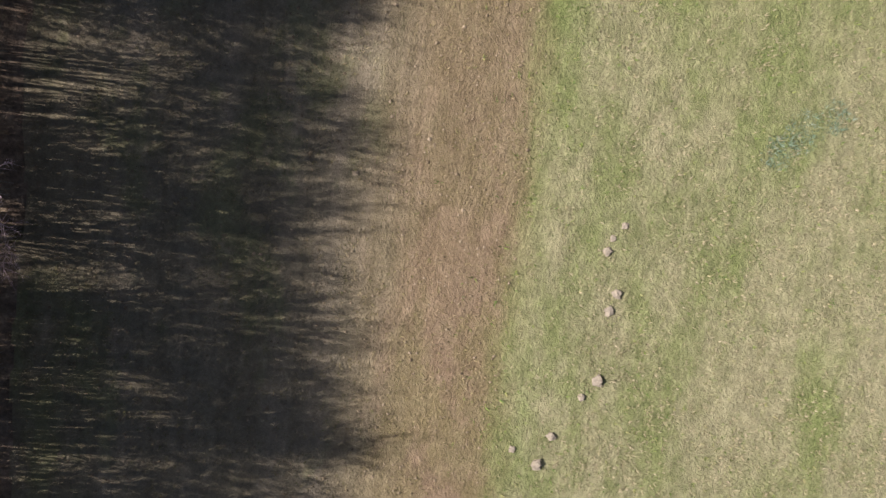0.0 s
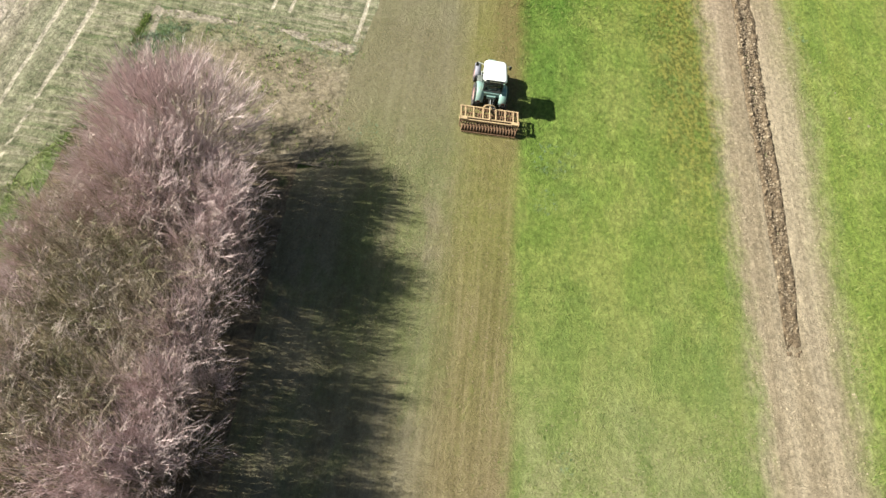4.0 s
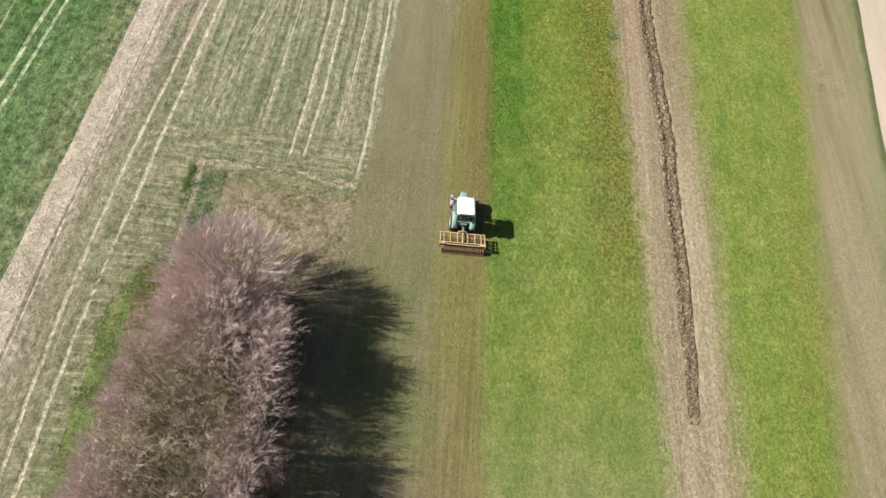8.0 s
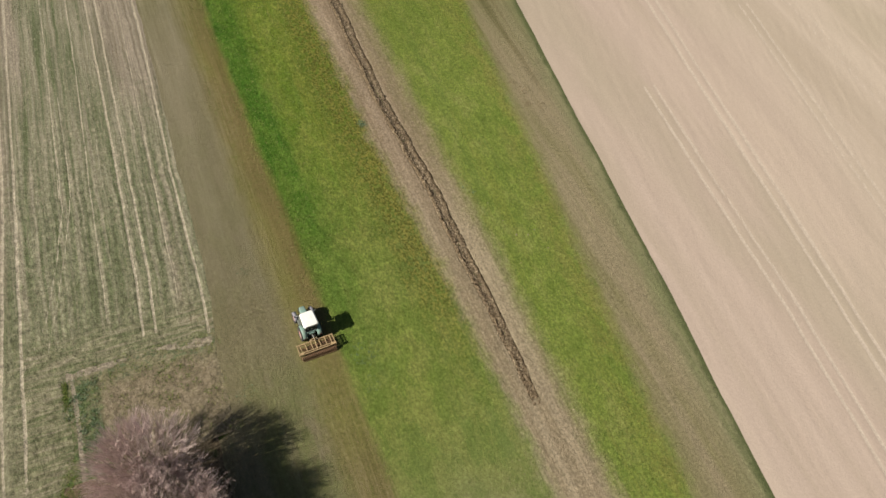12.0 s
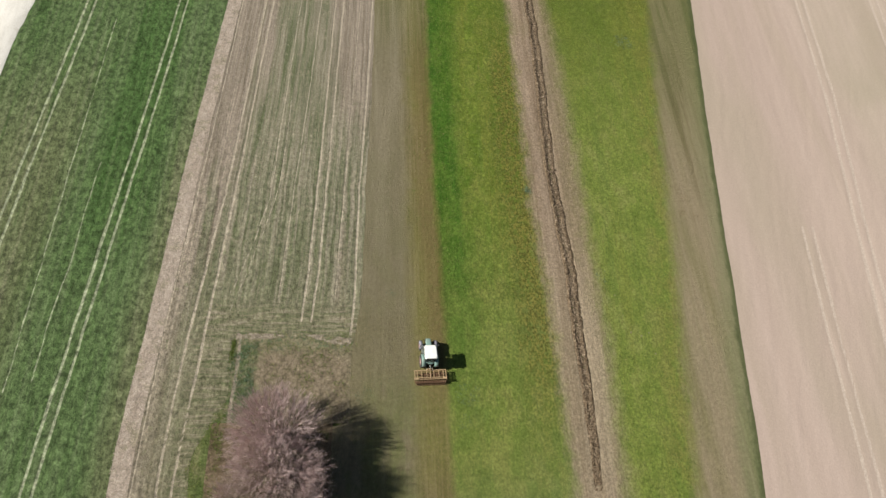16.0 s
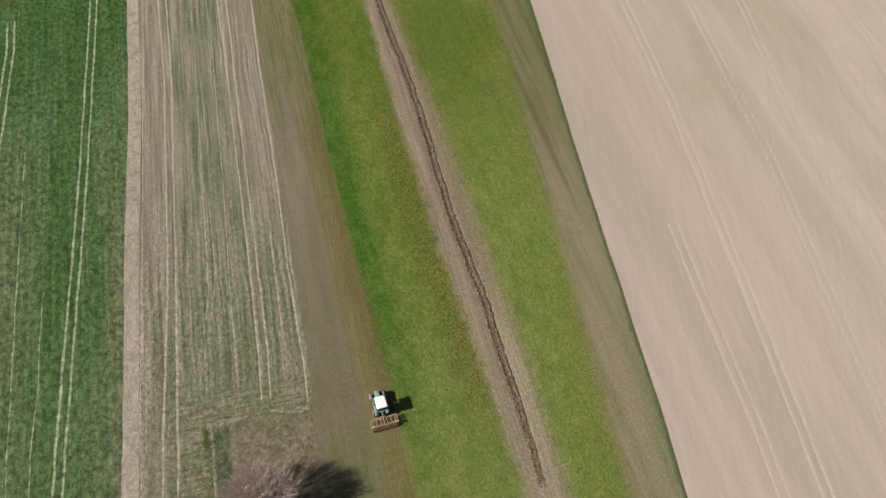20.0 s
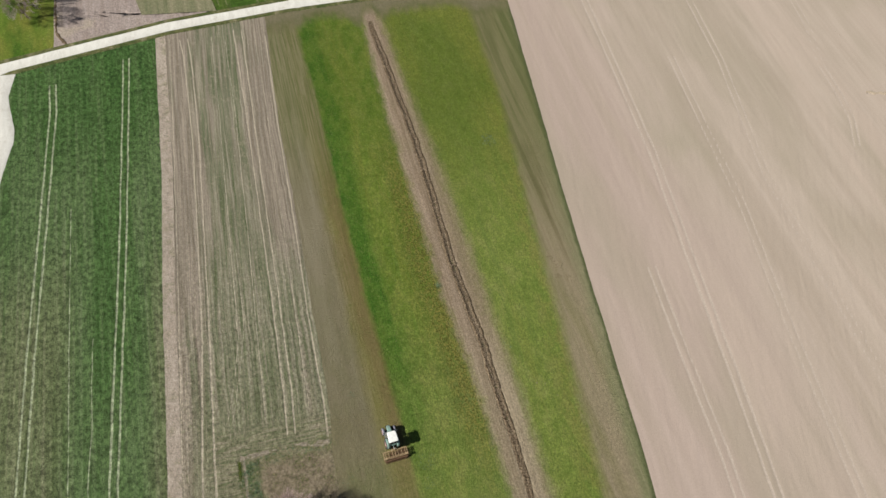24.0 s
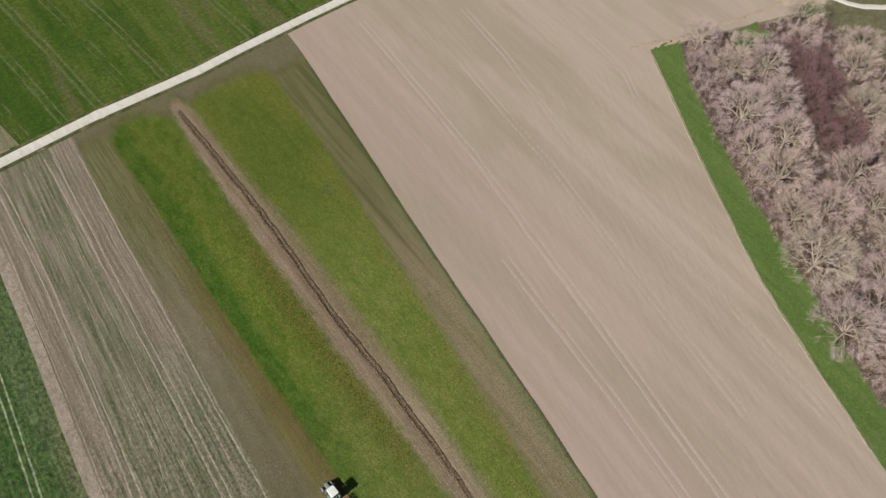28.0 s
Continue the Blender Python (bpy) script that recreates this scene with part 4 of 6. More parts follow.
def wheel_track(points, width=0.42, label="pale worn wheel track through the crop", group="tramlines", mat="track", broken=0.0):
    q = spline(points, int(np.hypot(*(np.subtract(points[-1], points[0]))) / 0.5) + 6)
    w = 0.72 * width * (0.4 + 1.1 * lattice(q[:, 0], q[:, 1], 2.5, 9))
    if broken:
        w *= np.clip((lattice(q[:, 0], q[:, 1], 1.3, 14) - broken) * 4, 0.03, 1.1)
    ob = ribbon("wheel_track", label, "wheel track", q, w, mat, 0.03, 0.01, ragged=0.45 * width)
    return tagged(ob, group=group)


wheel_track([(150, 101.5), (166, 97.8), (195, 94), (228, 91.5), (236, 92)], 2.2, "pale trodden line round the wood", "field tracks", "bare_track")
wheel_track([(98.2, -22), (105.2, -1.8), (113, 19.2), (129.4, 50.8), (155.2, 97.2)], 0.9, "pale dry grass line beside the wood strip", "field edge", "track")
wheel_track([(-50.5, 141.5), (-52.6, 146), (-52.6, 160), (-53.5, 190)], 0.9, "dark uneven strip beside the ploughed plot", "field edge", "furrow")

LUMPS = []
for k in range(6):
    rng = np.random.default_rng(40 + k)
    u = np.array([(1, 0, 0), (-1, 0, 0), (0, 1, 0), (0, -1, 0), (0, 0, 1), (0, 0, -1), (0.6, 0.6, 0.5), (-0.6, 0.5, 0.5)], float)
    LUMPS.append(u * rng.uniform(0.6, 1.2, (8, 1)))
OCTA = np.array([(0, 2, 4), (2, 1, 4), (1, 3, 4), (3, 0, 4), (2, 0, 5), (1, 2, 5), (3, 1, 5), (0, 3, 5)])


def scatter_lumps(name, label, category, x, y, size, mat, flat=0.6, sunk=0.0):
    """Many small crumbs of earth in one mesh."""
    rng = np.random.default_rng(len(x))
    n = len(x)
    base = np.stack([l[:6] for l in LUMPS])[rng.integers(0, 6, n)]
    a = rng.uniform(0, 6.28, n)
    c, s = np.cos(a)[:, None], np.sin(a)[:, None]
    vx = base[..., 0] * c - base[..., 1] * s
    vy = base[..., 0] * s + base[..., 1] * c
    v = np.stack([vx, vy * rng.uniform(0.6, 1.1, (n, 1)), base[..., 2] * flat], -1) * np.asarray(size)[:, None, None]
    v += np.stack([x, y, gz(x, y) + 0.25 * np.asarray(size) * flat + sunk], -1)[:, None, :]
    f = (OCTA[None] + 6 * np.arange(n)[:, None, None]).reshape(-1, 3)
    return tagged(new(name, mesh_of(name, v.reshape(-1, 3), f, [mat])), label, category, kind="stuff")


def crumb_material(name, stops):
    n = Nodes(name)
    return n.done(n.mix(0.4, n.ramp(n.random(True), stops), n.ramp(n.noise(30.0), ((0.3, (0.3,)), (0.7, (0.8,)))), "OVERLAY"), 0.95, spec=0.1)


CLOD = crumb_material("earth_crumbs", ((0.0, (0.12, 0.092, 0.055)), (0.5, (0.19, 0.15, 0.092)), (1.0, (0.25, 0.2, 0.13))))
CLOD_DARK = crumb_material("turned_clods", ((0.0, (0.07, 0.05, 0.034)), (0.5, (0.15, 0.112, 0.077)), (1.0, (0.33, 0.26, 0.19))))
CHAFF_BIT = crumb_material("chaff_clods", ((0.0, (0.2, 0.155, 0.125)), (0.4, (0.36, 0.295, 0.25)), (1.0, (0.52, 0.45, 0.39))))
STRAW_BIT = crumb_material("straw_bits", ((0.0, (0.2, 0.15, 0.1)), (1.0, (0.42, 0.34, 0.24))))

# the furrow: a trench with thrown-up clods on both lips
fy = np.linspace(18.5, 143, 900)
fx = furrow_x(fy)
prof = np.array([(-1.05, -0.12), (-0.75, 0.04), (-0.52, 0.07), (-0.4, 0.03), (-0.28, -0.08), (-0.06, -0.14), (0.16, -0.12), (0.32, -0.02), (0.5, 0.06), (0.74, 0.04), (1.0, -0.12)])
taper = np.clip(np.minimum((fy - 18.5) / 26, (143 - fy) / 10), 0.05, 1)
wob = 0.7 + 0.6 * lattice(fy, 0 * fy, 0.8, 7)
px = fx[:, None] + prof[None, :, 0] * (0.8 + 0.2 * wob)[:, None] * (0.5 + 0.5 * taper)[:, None]
pz = gz(px, fy[:, None] + 0 * px) + 0.03 + prof[None, :, 1] * (taper * wob)[:, None] + (np.abs(prof[None, :, 0]) < 0.9) * (0.2 * (lattice(px, fy[:, None] + 0 * px, 0.22, 11) - 0.5) + 0.1 * (lattice(px, fy[:, None] + 0 * px, 0.7, 12) - 0.5))
at = np.arange(px.size).reshape(px.shape)
q = np.stack([at[:-1, :-1], at[:-1, 1:], at[1:, 1:], at[1:, :-1]], -1).reshape(-1, 4)
tagged(new("furrow", mesh_of("furrow", np.stack([px, fy[:, None] + 0 * px, pz], -1).reshape(-1, 3), q, [MAT["furrow"]])), "rough ploughed furrow with dark turned soil", "furrow", kind="structure")
rng = np.random.default_rng(5)
n = 17000
cy = 19 + 124 * rng.uniform(0, 1, n) ** 0.85
aside = rng.normal(0.0, 0.32, n) * (0.6 + 0.8 * lattice(cy, 0 * cy, 1.5, 31))
scatter_lumps("furrow_clods", "dark and pale earth clods along the furrow", "clods", furrow_x(cy) + aside, cy, rng.uniform(0.035, 0.1, n) * np.exp(rng.normal(0, 0.35, n)) * (0.35 + 0.65 * np.interp(cy, fy, taper)), CLOD_DARK, 0.8, 0.06 + np.interp(aside, prof[:, 0], prof[:, 1]) * np.interp(cy, fy, taper * wob) * (np.abs(aside) < 1))


# ---- grass, weeds, crumbs ----
def scatter_tufts(name, label, category, x, y, size, mat, blades=5, spread=0.9):
    """Leaning pointed blades in small clumps, one mesh."""
    rng = np.random.default_rng(len(x) + blades)
    n = len(x)
    a = rng.uniform(0, 6.28, (n, blades))
    size = np.asarray(size)[:, None] * rng.uniform(0.6, 1.3, (n, blades))
    root = np.stack([x, y, gz(x, y)], -1)[:, None, :] + np.stack([np.cos(a), np.sin(a), 0 * a], -1) * (0.12 * size)[..., None]
    out = np.stack([np.cos(a), np.sin(a), 0 * a], -1)
    side = np.stack([-np.sin(a), np.cos(a), 0 * a], -1) * (size * rng.uniform(0.05, 0.11, (n, blades)))[..., None]
    tip = root + out * (size * spread * rng.uniform(0.5, 1.1, (n, blades)))[..., None] + np.array((0, 0, 1)) * (size * rng.uniform(0.35, 0.9, (n, blades)))[..., None]
    lift = np.array((0, 0, -0.02))
    v = np.stack([root - side + lift, root + side + lift, tip], 2).reshape(-1, 3)
    f = np.arange(len(v)).reshape(-1, 3)
    return tagged(new(name, mesh_of(name, v, f, [mat])), label, category, kind="stuff")


def blade_material(name, stops):
    n = Nodes(name)
    return n.done(n.ramp(n.random(True), stops), 0.7, spec=0.2)


BLADE = blade_material("grass_blades", ((0.0, (0.04, 0.085, 0.012)), (0.4, (0.085, 0.135, 0.02)), (0.75, (0.14, 0.17, 0.035)), (1.0, (0.25, 0.225, 0.09))))
LUSH_BLADE = blade_material("deep_green_blades", ((0.0, (0.1, 0.16, 0.042)), (1.0, (0.15, 0.21, 0.065))))
DRY = blade_material("dry_grass_blades", ((0.0, (0.17, 0.165, 0.07)), (0.5, (0.23, 0.2, 0.105)), (1.0, (0.31, 0.262, 0.165))))
CROP = blade_material("wheat_blades", ((0.0, (0.06, 0.105, 0.035)), (0.6, (0.105, 0.15, 0.065)), (1.0, (0.2, 0.22, 0.12))))
STUB = blade_material("bleached_stubble", ((0.0, (0.15, 0.16, 0.08)), (0.35, (0.22, 0.195, 0.125)), (1.0, (0.36, 0.3, 0.21))))
TORN = blade_material("torn_grass", ((0.0, (0.085, 0.1, 0.025)), (0.5, (0.19, 0.155, 0.06)), (1.0, (0.31, 0.245, 0.135))))
DEAD = blade_material("dead_stalks", ((0.0, (0.11, 0.078, 0.045)), (0.6, (0.16, 0.115, 0.065)), (1.0, (0.22, 0.165, 0.1))))
DOCK = blade_material("dock_leaves", ((0.0, (0.065, 0.1, 0.055)), (0.6, (0.1, 0.15, 0.085)), (1.0, (0.19, 0.225, 0.15))))


def between(n, west, east, y0, y1, seed, keep=None):
    rng = np.random.default_rng(seed)
    y = rng.uniform(y0, y1, n)
    x = west(y) + (east(y) - west(y)) * rng.uniform(0, 1, n)
    if keep is not None:
        k = rng.uniform(0, 1, n) < keep(x, y)
        x, y = x[k], y[k]
    return x, y, rng


x, y, rng = between(34000, TILL_E, STRAW_W, -12, 48, 11, lambda x, y: np.clip((y - 2) / 16, 0.25, 1))
scatter_tufts("meadow_grass", "short green meadow grass", "grass", x, y, rng.uniform(0.06, 0.17, len(x)), BLADE, 4)
x, y, rng = between(15000, TILL_E, STRAW_W, -12, 14, 12, lambda x, y: np.clip(1.15 - (y + 12) / 30, 0, 1) * np.clip((x - 2.5) / 3, 0.3, 1))
scatter_tufts("dry_grass", "bleached dry grass in the meadow", "grass", x, y, rng.uniform(0.06, 0.16, len(x)), DRY)
x, y, rng = between(18000, TILL_E, STRAW_W, 45, 146, 13, lambda x, y: np.clip((strip_end(x) - y) / 4, 0, 1))
scatter_tufts("meadow_grass", "short green meadow grass", "grass", x, y, rng.uniform(0.1, 0.3, len(x)), BLADE, 4)
x, y, rng = between(20000, STRAW_E, OLIVE_W, 5, 147, 14, lambda x, y: np.clip((strip_end(x) - y) / 4, 0, 1))
scatter_tufts("meadow_grass", "short green meadow grass", "grass", x, y, rng.uniform(0.1, 0.28, len(x)), BLADE, 4)
x, y, rng = between(30000, line(-12.2), TILL_E, -12, 42, 15)
scatter_tufts("torn_grass", "torn grass lying on the harrowed soil", "grass", x, y, rng.uniform(0.05, 0.13, len(x)), TORN, 3)
x, y, rng = between(13000, line(-12.2), TILL_E, -12, 42, 16)
scatter_lumps("soil_crumbs", "crumbled brown soil left by the harrow", "soil", x, y, rng.uniform(0.012, 0.045, len(x)) * np.exp(rng.normal(0, 0.3, len(x))), CLOD)
x, y, rng = between(9000, STRAW_W, STRAW_E, 2, 142, 17)
scatter_lumps("straw_bits", "dry straw and earth crumbs on the beige strip", "straw", x, y, rng.uniform(0.02, 0.075, len(x)), STRAW_BIT, 0.5)
x, y, rng = between(9000, lambda y: WHEAT_E(y) - 0.1, lambda y: WHEAT_E(y) + 2.0, 2, 125, 27)
scatter_lumps("chaff_clods", "pale clods and chaff on the stubble field's edge", "clods", x, y, rng.uniform(0.025, 0.085, len(x)), CHAFF_BIT, 0.55)
x, y, rng = between(18000, lambda y: GRAVEL_E(y) + 1.5, WHEAT_E, 15, 125, 18, lambda x, y: np.where(y < road_s(x), 1.0, 0.0))
scatter_tufts("wheat_plants", "young winter wheat in close rows", "crop", np.round(x / 0.5) * 0.5 + 0.05 * rng.normal(size=len(x)), y, rng.uniform(0.09, 0.22, len(x)), CROP, 4)
x, y, rng = between(16000, lambda y: TILL_E(y) - 3.2, lambda y: TILL_E(y) + 0.3, -12, 140, 24, lambda x, y: np.clip((x - TILL_E(y) + 3.2) / 3.4, 0, 1) ** 2 * np.where(y < 34, 0.12, 1))
scatter_tufts("surviving_grass", "green grass left standing in the harrowed strip", "grass", x, y, rng.uniform(0.08, 0.24, len(x)), BLADE, 4)
x, y, rng = between(20000, lambda y: WHEAT_E(y) + 0.5, TILL_W, 39, 110, 19)
scatter_tufts("cover_crop", "sparse cover crop and straw in the stubble", "crop", np.round(x / 0.6) * 0.6 + 0.08 * rng.normal(size=len(x)), y, rng.uniform(0.06, 0.17, len(x)), STUB, 4)
x, y, rng = between(9000, lambda y: WHEAT_E(y) + 0.5, HEDGE_W, 2, 39, 20)
scatter_tufts("cover_crop", "sparse cover crop and straw in the stubble", "crop", x, y, rng.uniform(0.06, 0.15, len(x)), STUB, 4)
x, y, rng = between(6000, lambda y: HEDGE_W(y) - 0.4, line(-25.2), 0, 38, 21, lambda x, y: np.clip(lattice(x, y, 1.6, 6) * 2 - 0.4, 0, 1))
scatter_tufts("hedge_weeds", "bright green weeds at the foot of the hedge", "weeds", x, y, rng.uniform(0.08, 0.26, len(x)), BLADE)
x, y, rng = between(5000, line(-25.6), line(-9.6), 27, 38, 22, lambda x, y: 0.5 * np.clip(lattice(x, y, 2.2, 4) * 1.8 - 0.6, 0, 1))
scatter_tufts("rough_weeds", "rough weeds beyond the hedge end", "weeds", x, y, rng.uniform(0.08, 0.3, len(x)), BLADE)
x, y, rng = between(1500, line(-24.8), line(-22.5), 27, 38, 26, lambda x, y: np.clip(lattice(x, y, 1.3, 6) * 2 - 0.5, 0, 1))
scatter_tufts("rough_weeds", "dark green weeds in the hedge corner", "weeds", x, y, rng.uniform(0.1, 0.28, len(x)), DOCK)
x, y, rng = between(900, line(-24.8), TILL_W, 36.0, 39.4, 25, lambda x, y: np.clip(lattice(x, y, 1.1, 4) * 2 - 0.6, 0, 1))
scatter_tufts("rough_weeds", "dark weeds along the stubble corner", "weeds", x, y, rng.uniform(0.1, 0.26, len(x)), BLADE)
x, y, rng = between(7000, MEADOW_W, WOOD_W, -20, 95, 23)
scatter_tufts("wood_edge_grass", "tall green grass along the wood", "grass", x, y, rng.uniform(0.15, 0.32, len(x)), LUSH_BLADE, 5)


def weed_patch(label, x, y, radius, n, seed, size=0.22, mat=None):
    rng = np.random.default_rng(seed)
    r, a = radius * np.sqrt(rng.uniform(0, 1, n)), rng.uniform(0, 6.28, n)
    return scatter_tufts("weed_patch", label, "weeds", x + r * np.cos(a) * rng.uniform(0.6, 1.2, n), y + r * np.sin(a), rng.uniform(0.5, 1.2, n) * size, mat or DOCK, 7, 1.2)


weed_patch("bluish-green dock leaves in the dry grass", 11.2, 2.9, 0.6, 90, 1, 0.12)
weed_patch("bluish-green dock leaves in the dry grass", 12.0, 3.7, 0.75, 120, 2, 0.12)
weed_patch("bluish-green dock leaves in the dry grass", 13.1, 4.3, 0.6, 80, 12, 0.12)
for x, y, radius, count, seed in ((41.6, 62.0, 0.9, 40, 31), (42.4, 64.5, 1.1, 50, 32), (41.2, 66.5, 0.7, 30, 33), (43.6, 61.0, 0.8, 36, 34), (41.0, 71.0, 0.6, 26, 35), (40.4, 74.5, 0.6, 22, 36)):
    weed_patch("brown dead stalks at the mown strip's edge", x, y, radius, count // 2, seed, 0.24, DEAD)
weed_patch("dark dock leaves in the meadow", 5.9, 9.8, 0.8, 26, 3, 0.14)
weed_patch("bluish dock leaves in the meadow", 4.9, 31, 1.7, 80, 4, 0.17)
weed_patch("bluish dock leaves in the meadow", 4.2, 27.2, 1.1, 40, 14, 0.16)
weed_patch("dark dock leaves on the harrowed soil", -5.1, 45.5, 0.7, 16, 5, 0.18)
weed_patch("dark weed clump by the straw strip", 16.3, 64.4, 0.6, 40, 6, 0.3)
weed_patch("broad green weed patch in the meadow", 38.2, 99.8, 2.0, 70, 7, 0.28)
weed_patch("green weeds beyond the hedge end", -8.3, 30.2, 1.6, 45, 8, 0.16)
weed_patch("dark green weeds in the hedge corner", -24.2, 34.8, 1.6, 90, 9, 0.24)
weed_patch("green weeds at the furrow's side", 26.0, 49.5, 1.2, 40, 10, 0.2)


def stone_mesh(seed, size):
    bm = bmesh.new()
    bmesh.ops.create_icosphere(bm, subdivisions=2, radius=size)
    rng = random.Random(seed)
    flat = rng.uniform(0.35, 0.5)
    for v in bm.verts:
        v.co *= 0.8 + 0.45 * noise.noise(v.co * (1.6 / size) + Vector((seed, 0, 0)))
        v.co.z *= flat
    return bm


STONE = plain("pale_limestone", (0.225, 0.195, 0.14), 0.9, spread=0.4, scale=12, dirt=(0.6, (0.24, 0.2, 0.125)), spec=0.2)
for k, (x, y, size) in enumerate(((5.8, -5.4, 0.17), (6.1, -2.4, 0.14), (4.0, -8.4, 0.16), (5.6, -1.0, 0.14), (4.4, -7.4, 0.13), (6.1, -0.1, 0.11), (5.3, -6.0, 0.12), (5.9, -3.0, 0.14), (3.1, -7.9, 0.1), (5.75, -0.55, 0.1), (29.0, 40.4, 0.17), (30.5, 39.9, 0.15), (31.7, 40.4, 0.15), (32.1, 37.2, 0.12), (28.3, 43.0, 0.1), (27.6, 46.3, 0.1))):
    me = bpy.data.meshes.new("stone")
    size *= 1.45 if y < 10 else 0.9
    bm = stone_mesh(k, size)
    bm.to_mesh(me)
    bm.free()
    me.materials.append(STONE)
    ob = new("stone", me)
    ob.matrix_world = pose(x, y, float(gz(x, y)) + size * 0.18, 0, 0, 40 * k)
    tagged(ob, "pale limestone lying in the grass", "stone", group="field stones")


# ---- bare trees and shrubs ----
def limbs_mesh(name, p0, p1, r0, r1, mat):
    """Tapered three-sided limbs from arrays; where r1 is zero they end in a point."""
    d = p1 - p0
    d /= np.linalg.norm(d, axis=1)[:, None] + 1e-9
    ref = np.where(np.abs(d[:, 2:3]) > 0.9, np.array([[1.0, 0, 0]]), np.array([[0, 0, 1.0]]))
    u = np.cross(d, ref)
    u /= np.linalg.norm(u, axis=1)[:, None]
    w = np.cross(d, u)
    ring = [math.cos(a) * u + math.sin(a) * w for a in (0, 2.094, 4.189)]
    v = np.stack([p0 + r0[:, None] * k for k in ring] + [p1 + r1[:, None] * k for k in ring], 1)
    n = len(p0)
    f = np.array([(0, 1, 4), (0, 4, 3), (1, 2, 5), (1, 5, 4), (2, 0, 3), (2, 3, 5)])
    return mesh_of(name, v.reshape(-1, 3), (f[None] + 6 * np.arange(n)[:, None, None]).reshape(-1, 3), [mat], True)


def twigs_mesh(name, p0, p1, r0, mat):
    d = p1 - p0
    d /= np.linalg.norm(d, axis=1)[:, None] + 1e-9
    ref = np.where(np.abs(d[:, 2:3]) > 0.9, np.array([[1.0, 0, 0]]), np.array([[0, 0, 1.0]]))
    u = np.cross(d, ref)
    u /= np.linalg.norm(u, axis=1)[:, None]
    w = np.cross(d, u)
    v = np.stack([p0 + r0[:, None] * (math.cos(a) * u + math.sin(a) * w) for a in (0, 2.094, 4.189)] + [p1], 1)
    f = np.array([(0, 1, 3), (1, 2, 3), (2, 0, 3)])
    return mesh_of(name, v.reshape(-1, 3), (f[None] + 4 * np.arange(len(p0))[:, None, None]).reshape(-1, 3), [mat])


def grow(rng, p0, p1, per, length, up, spread, along=(0.35, 1.0)):
    """Side shoots on limbs: their roots and tips."""
    n = len(p0) * per
    a, b = np.repeat(p0, per, 0), np.repeat(p1, per, 0)
    t = rng.uniform(along[0], along[1], n)[:, None]
    root = a + (b - a) * t
    d = (b - a) / (np.linalg.norm(b - a, axis=1)[:, None] + 1e-9)
    d = d * 0.6 + rng.normal(0, spread, (n, 3)) + np.array((0, 0, up))
    d /= np.linalg.norm(d, axis=1)[:, None]
    return root, root + d * (length * rng.uniform(0.55, 1.25, n))[:, None]


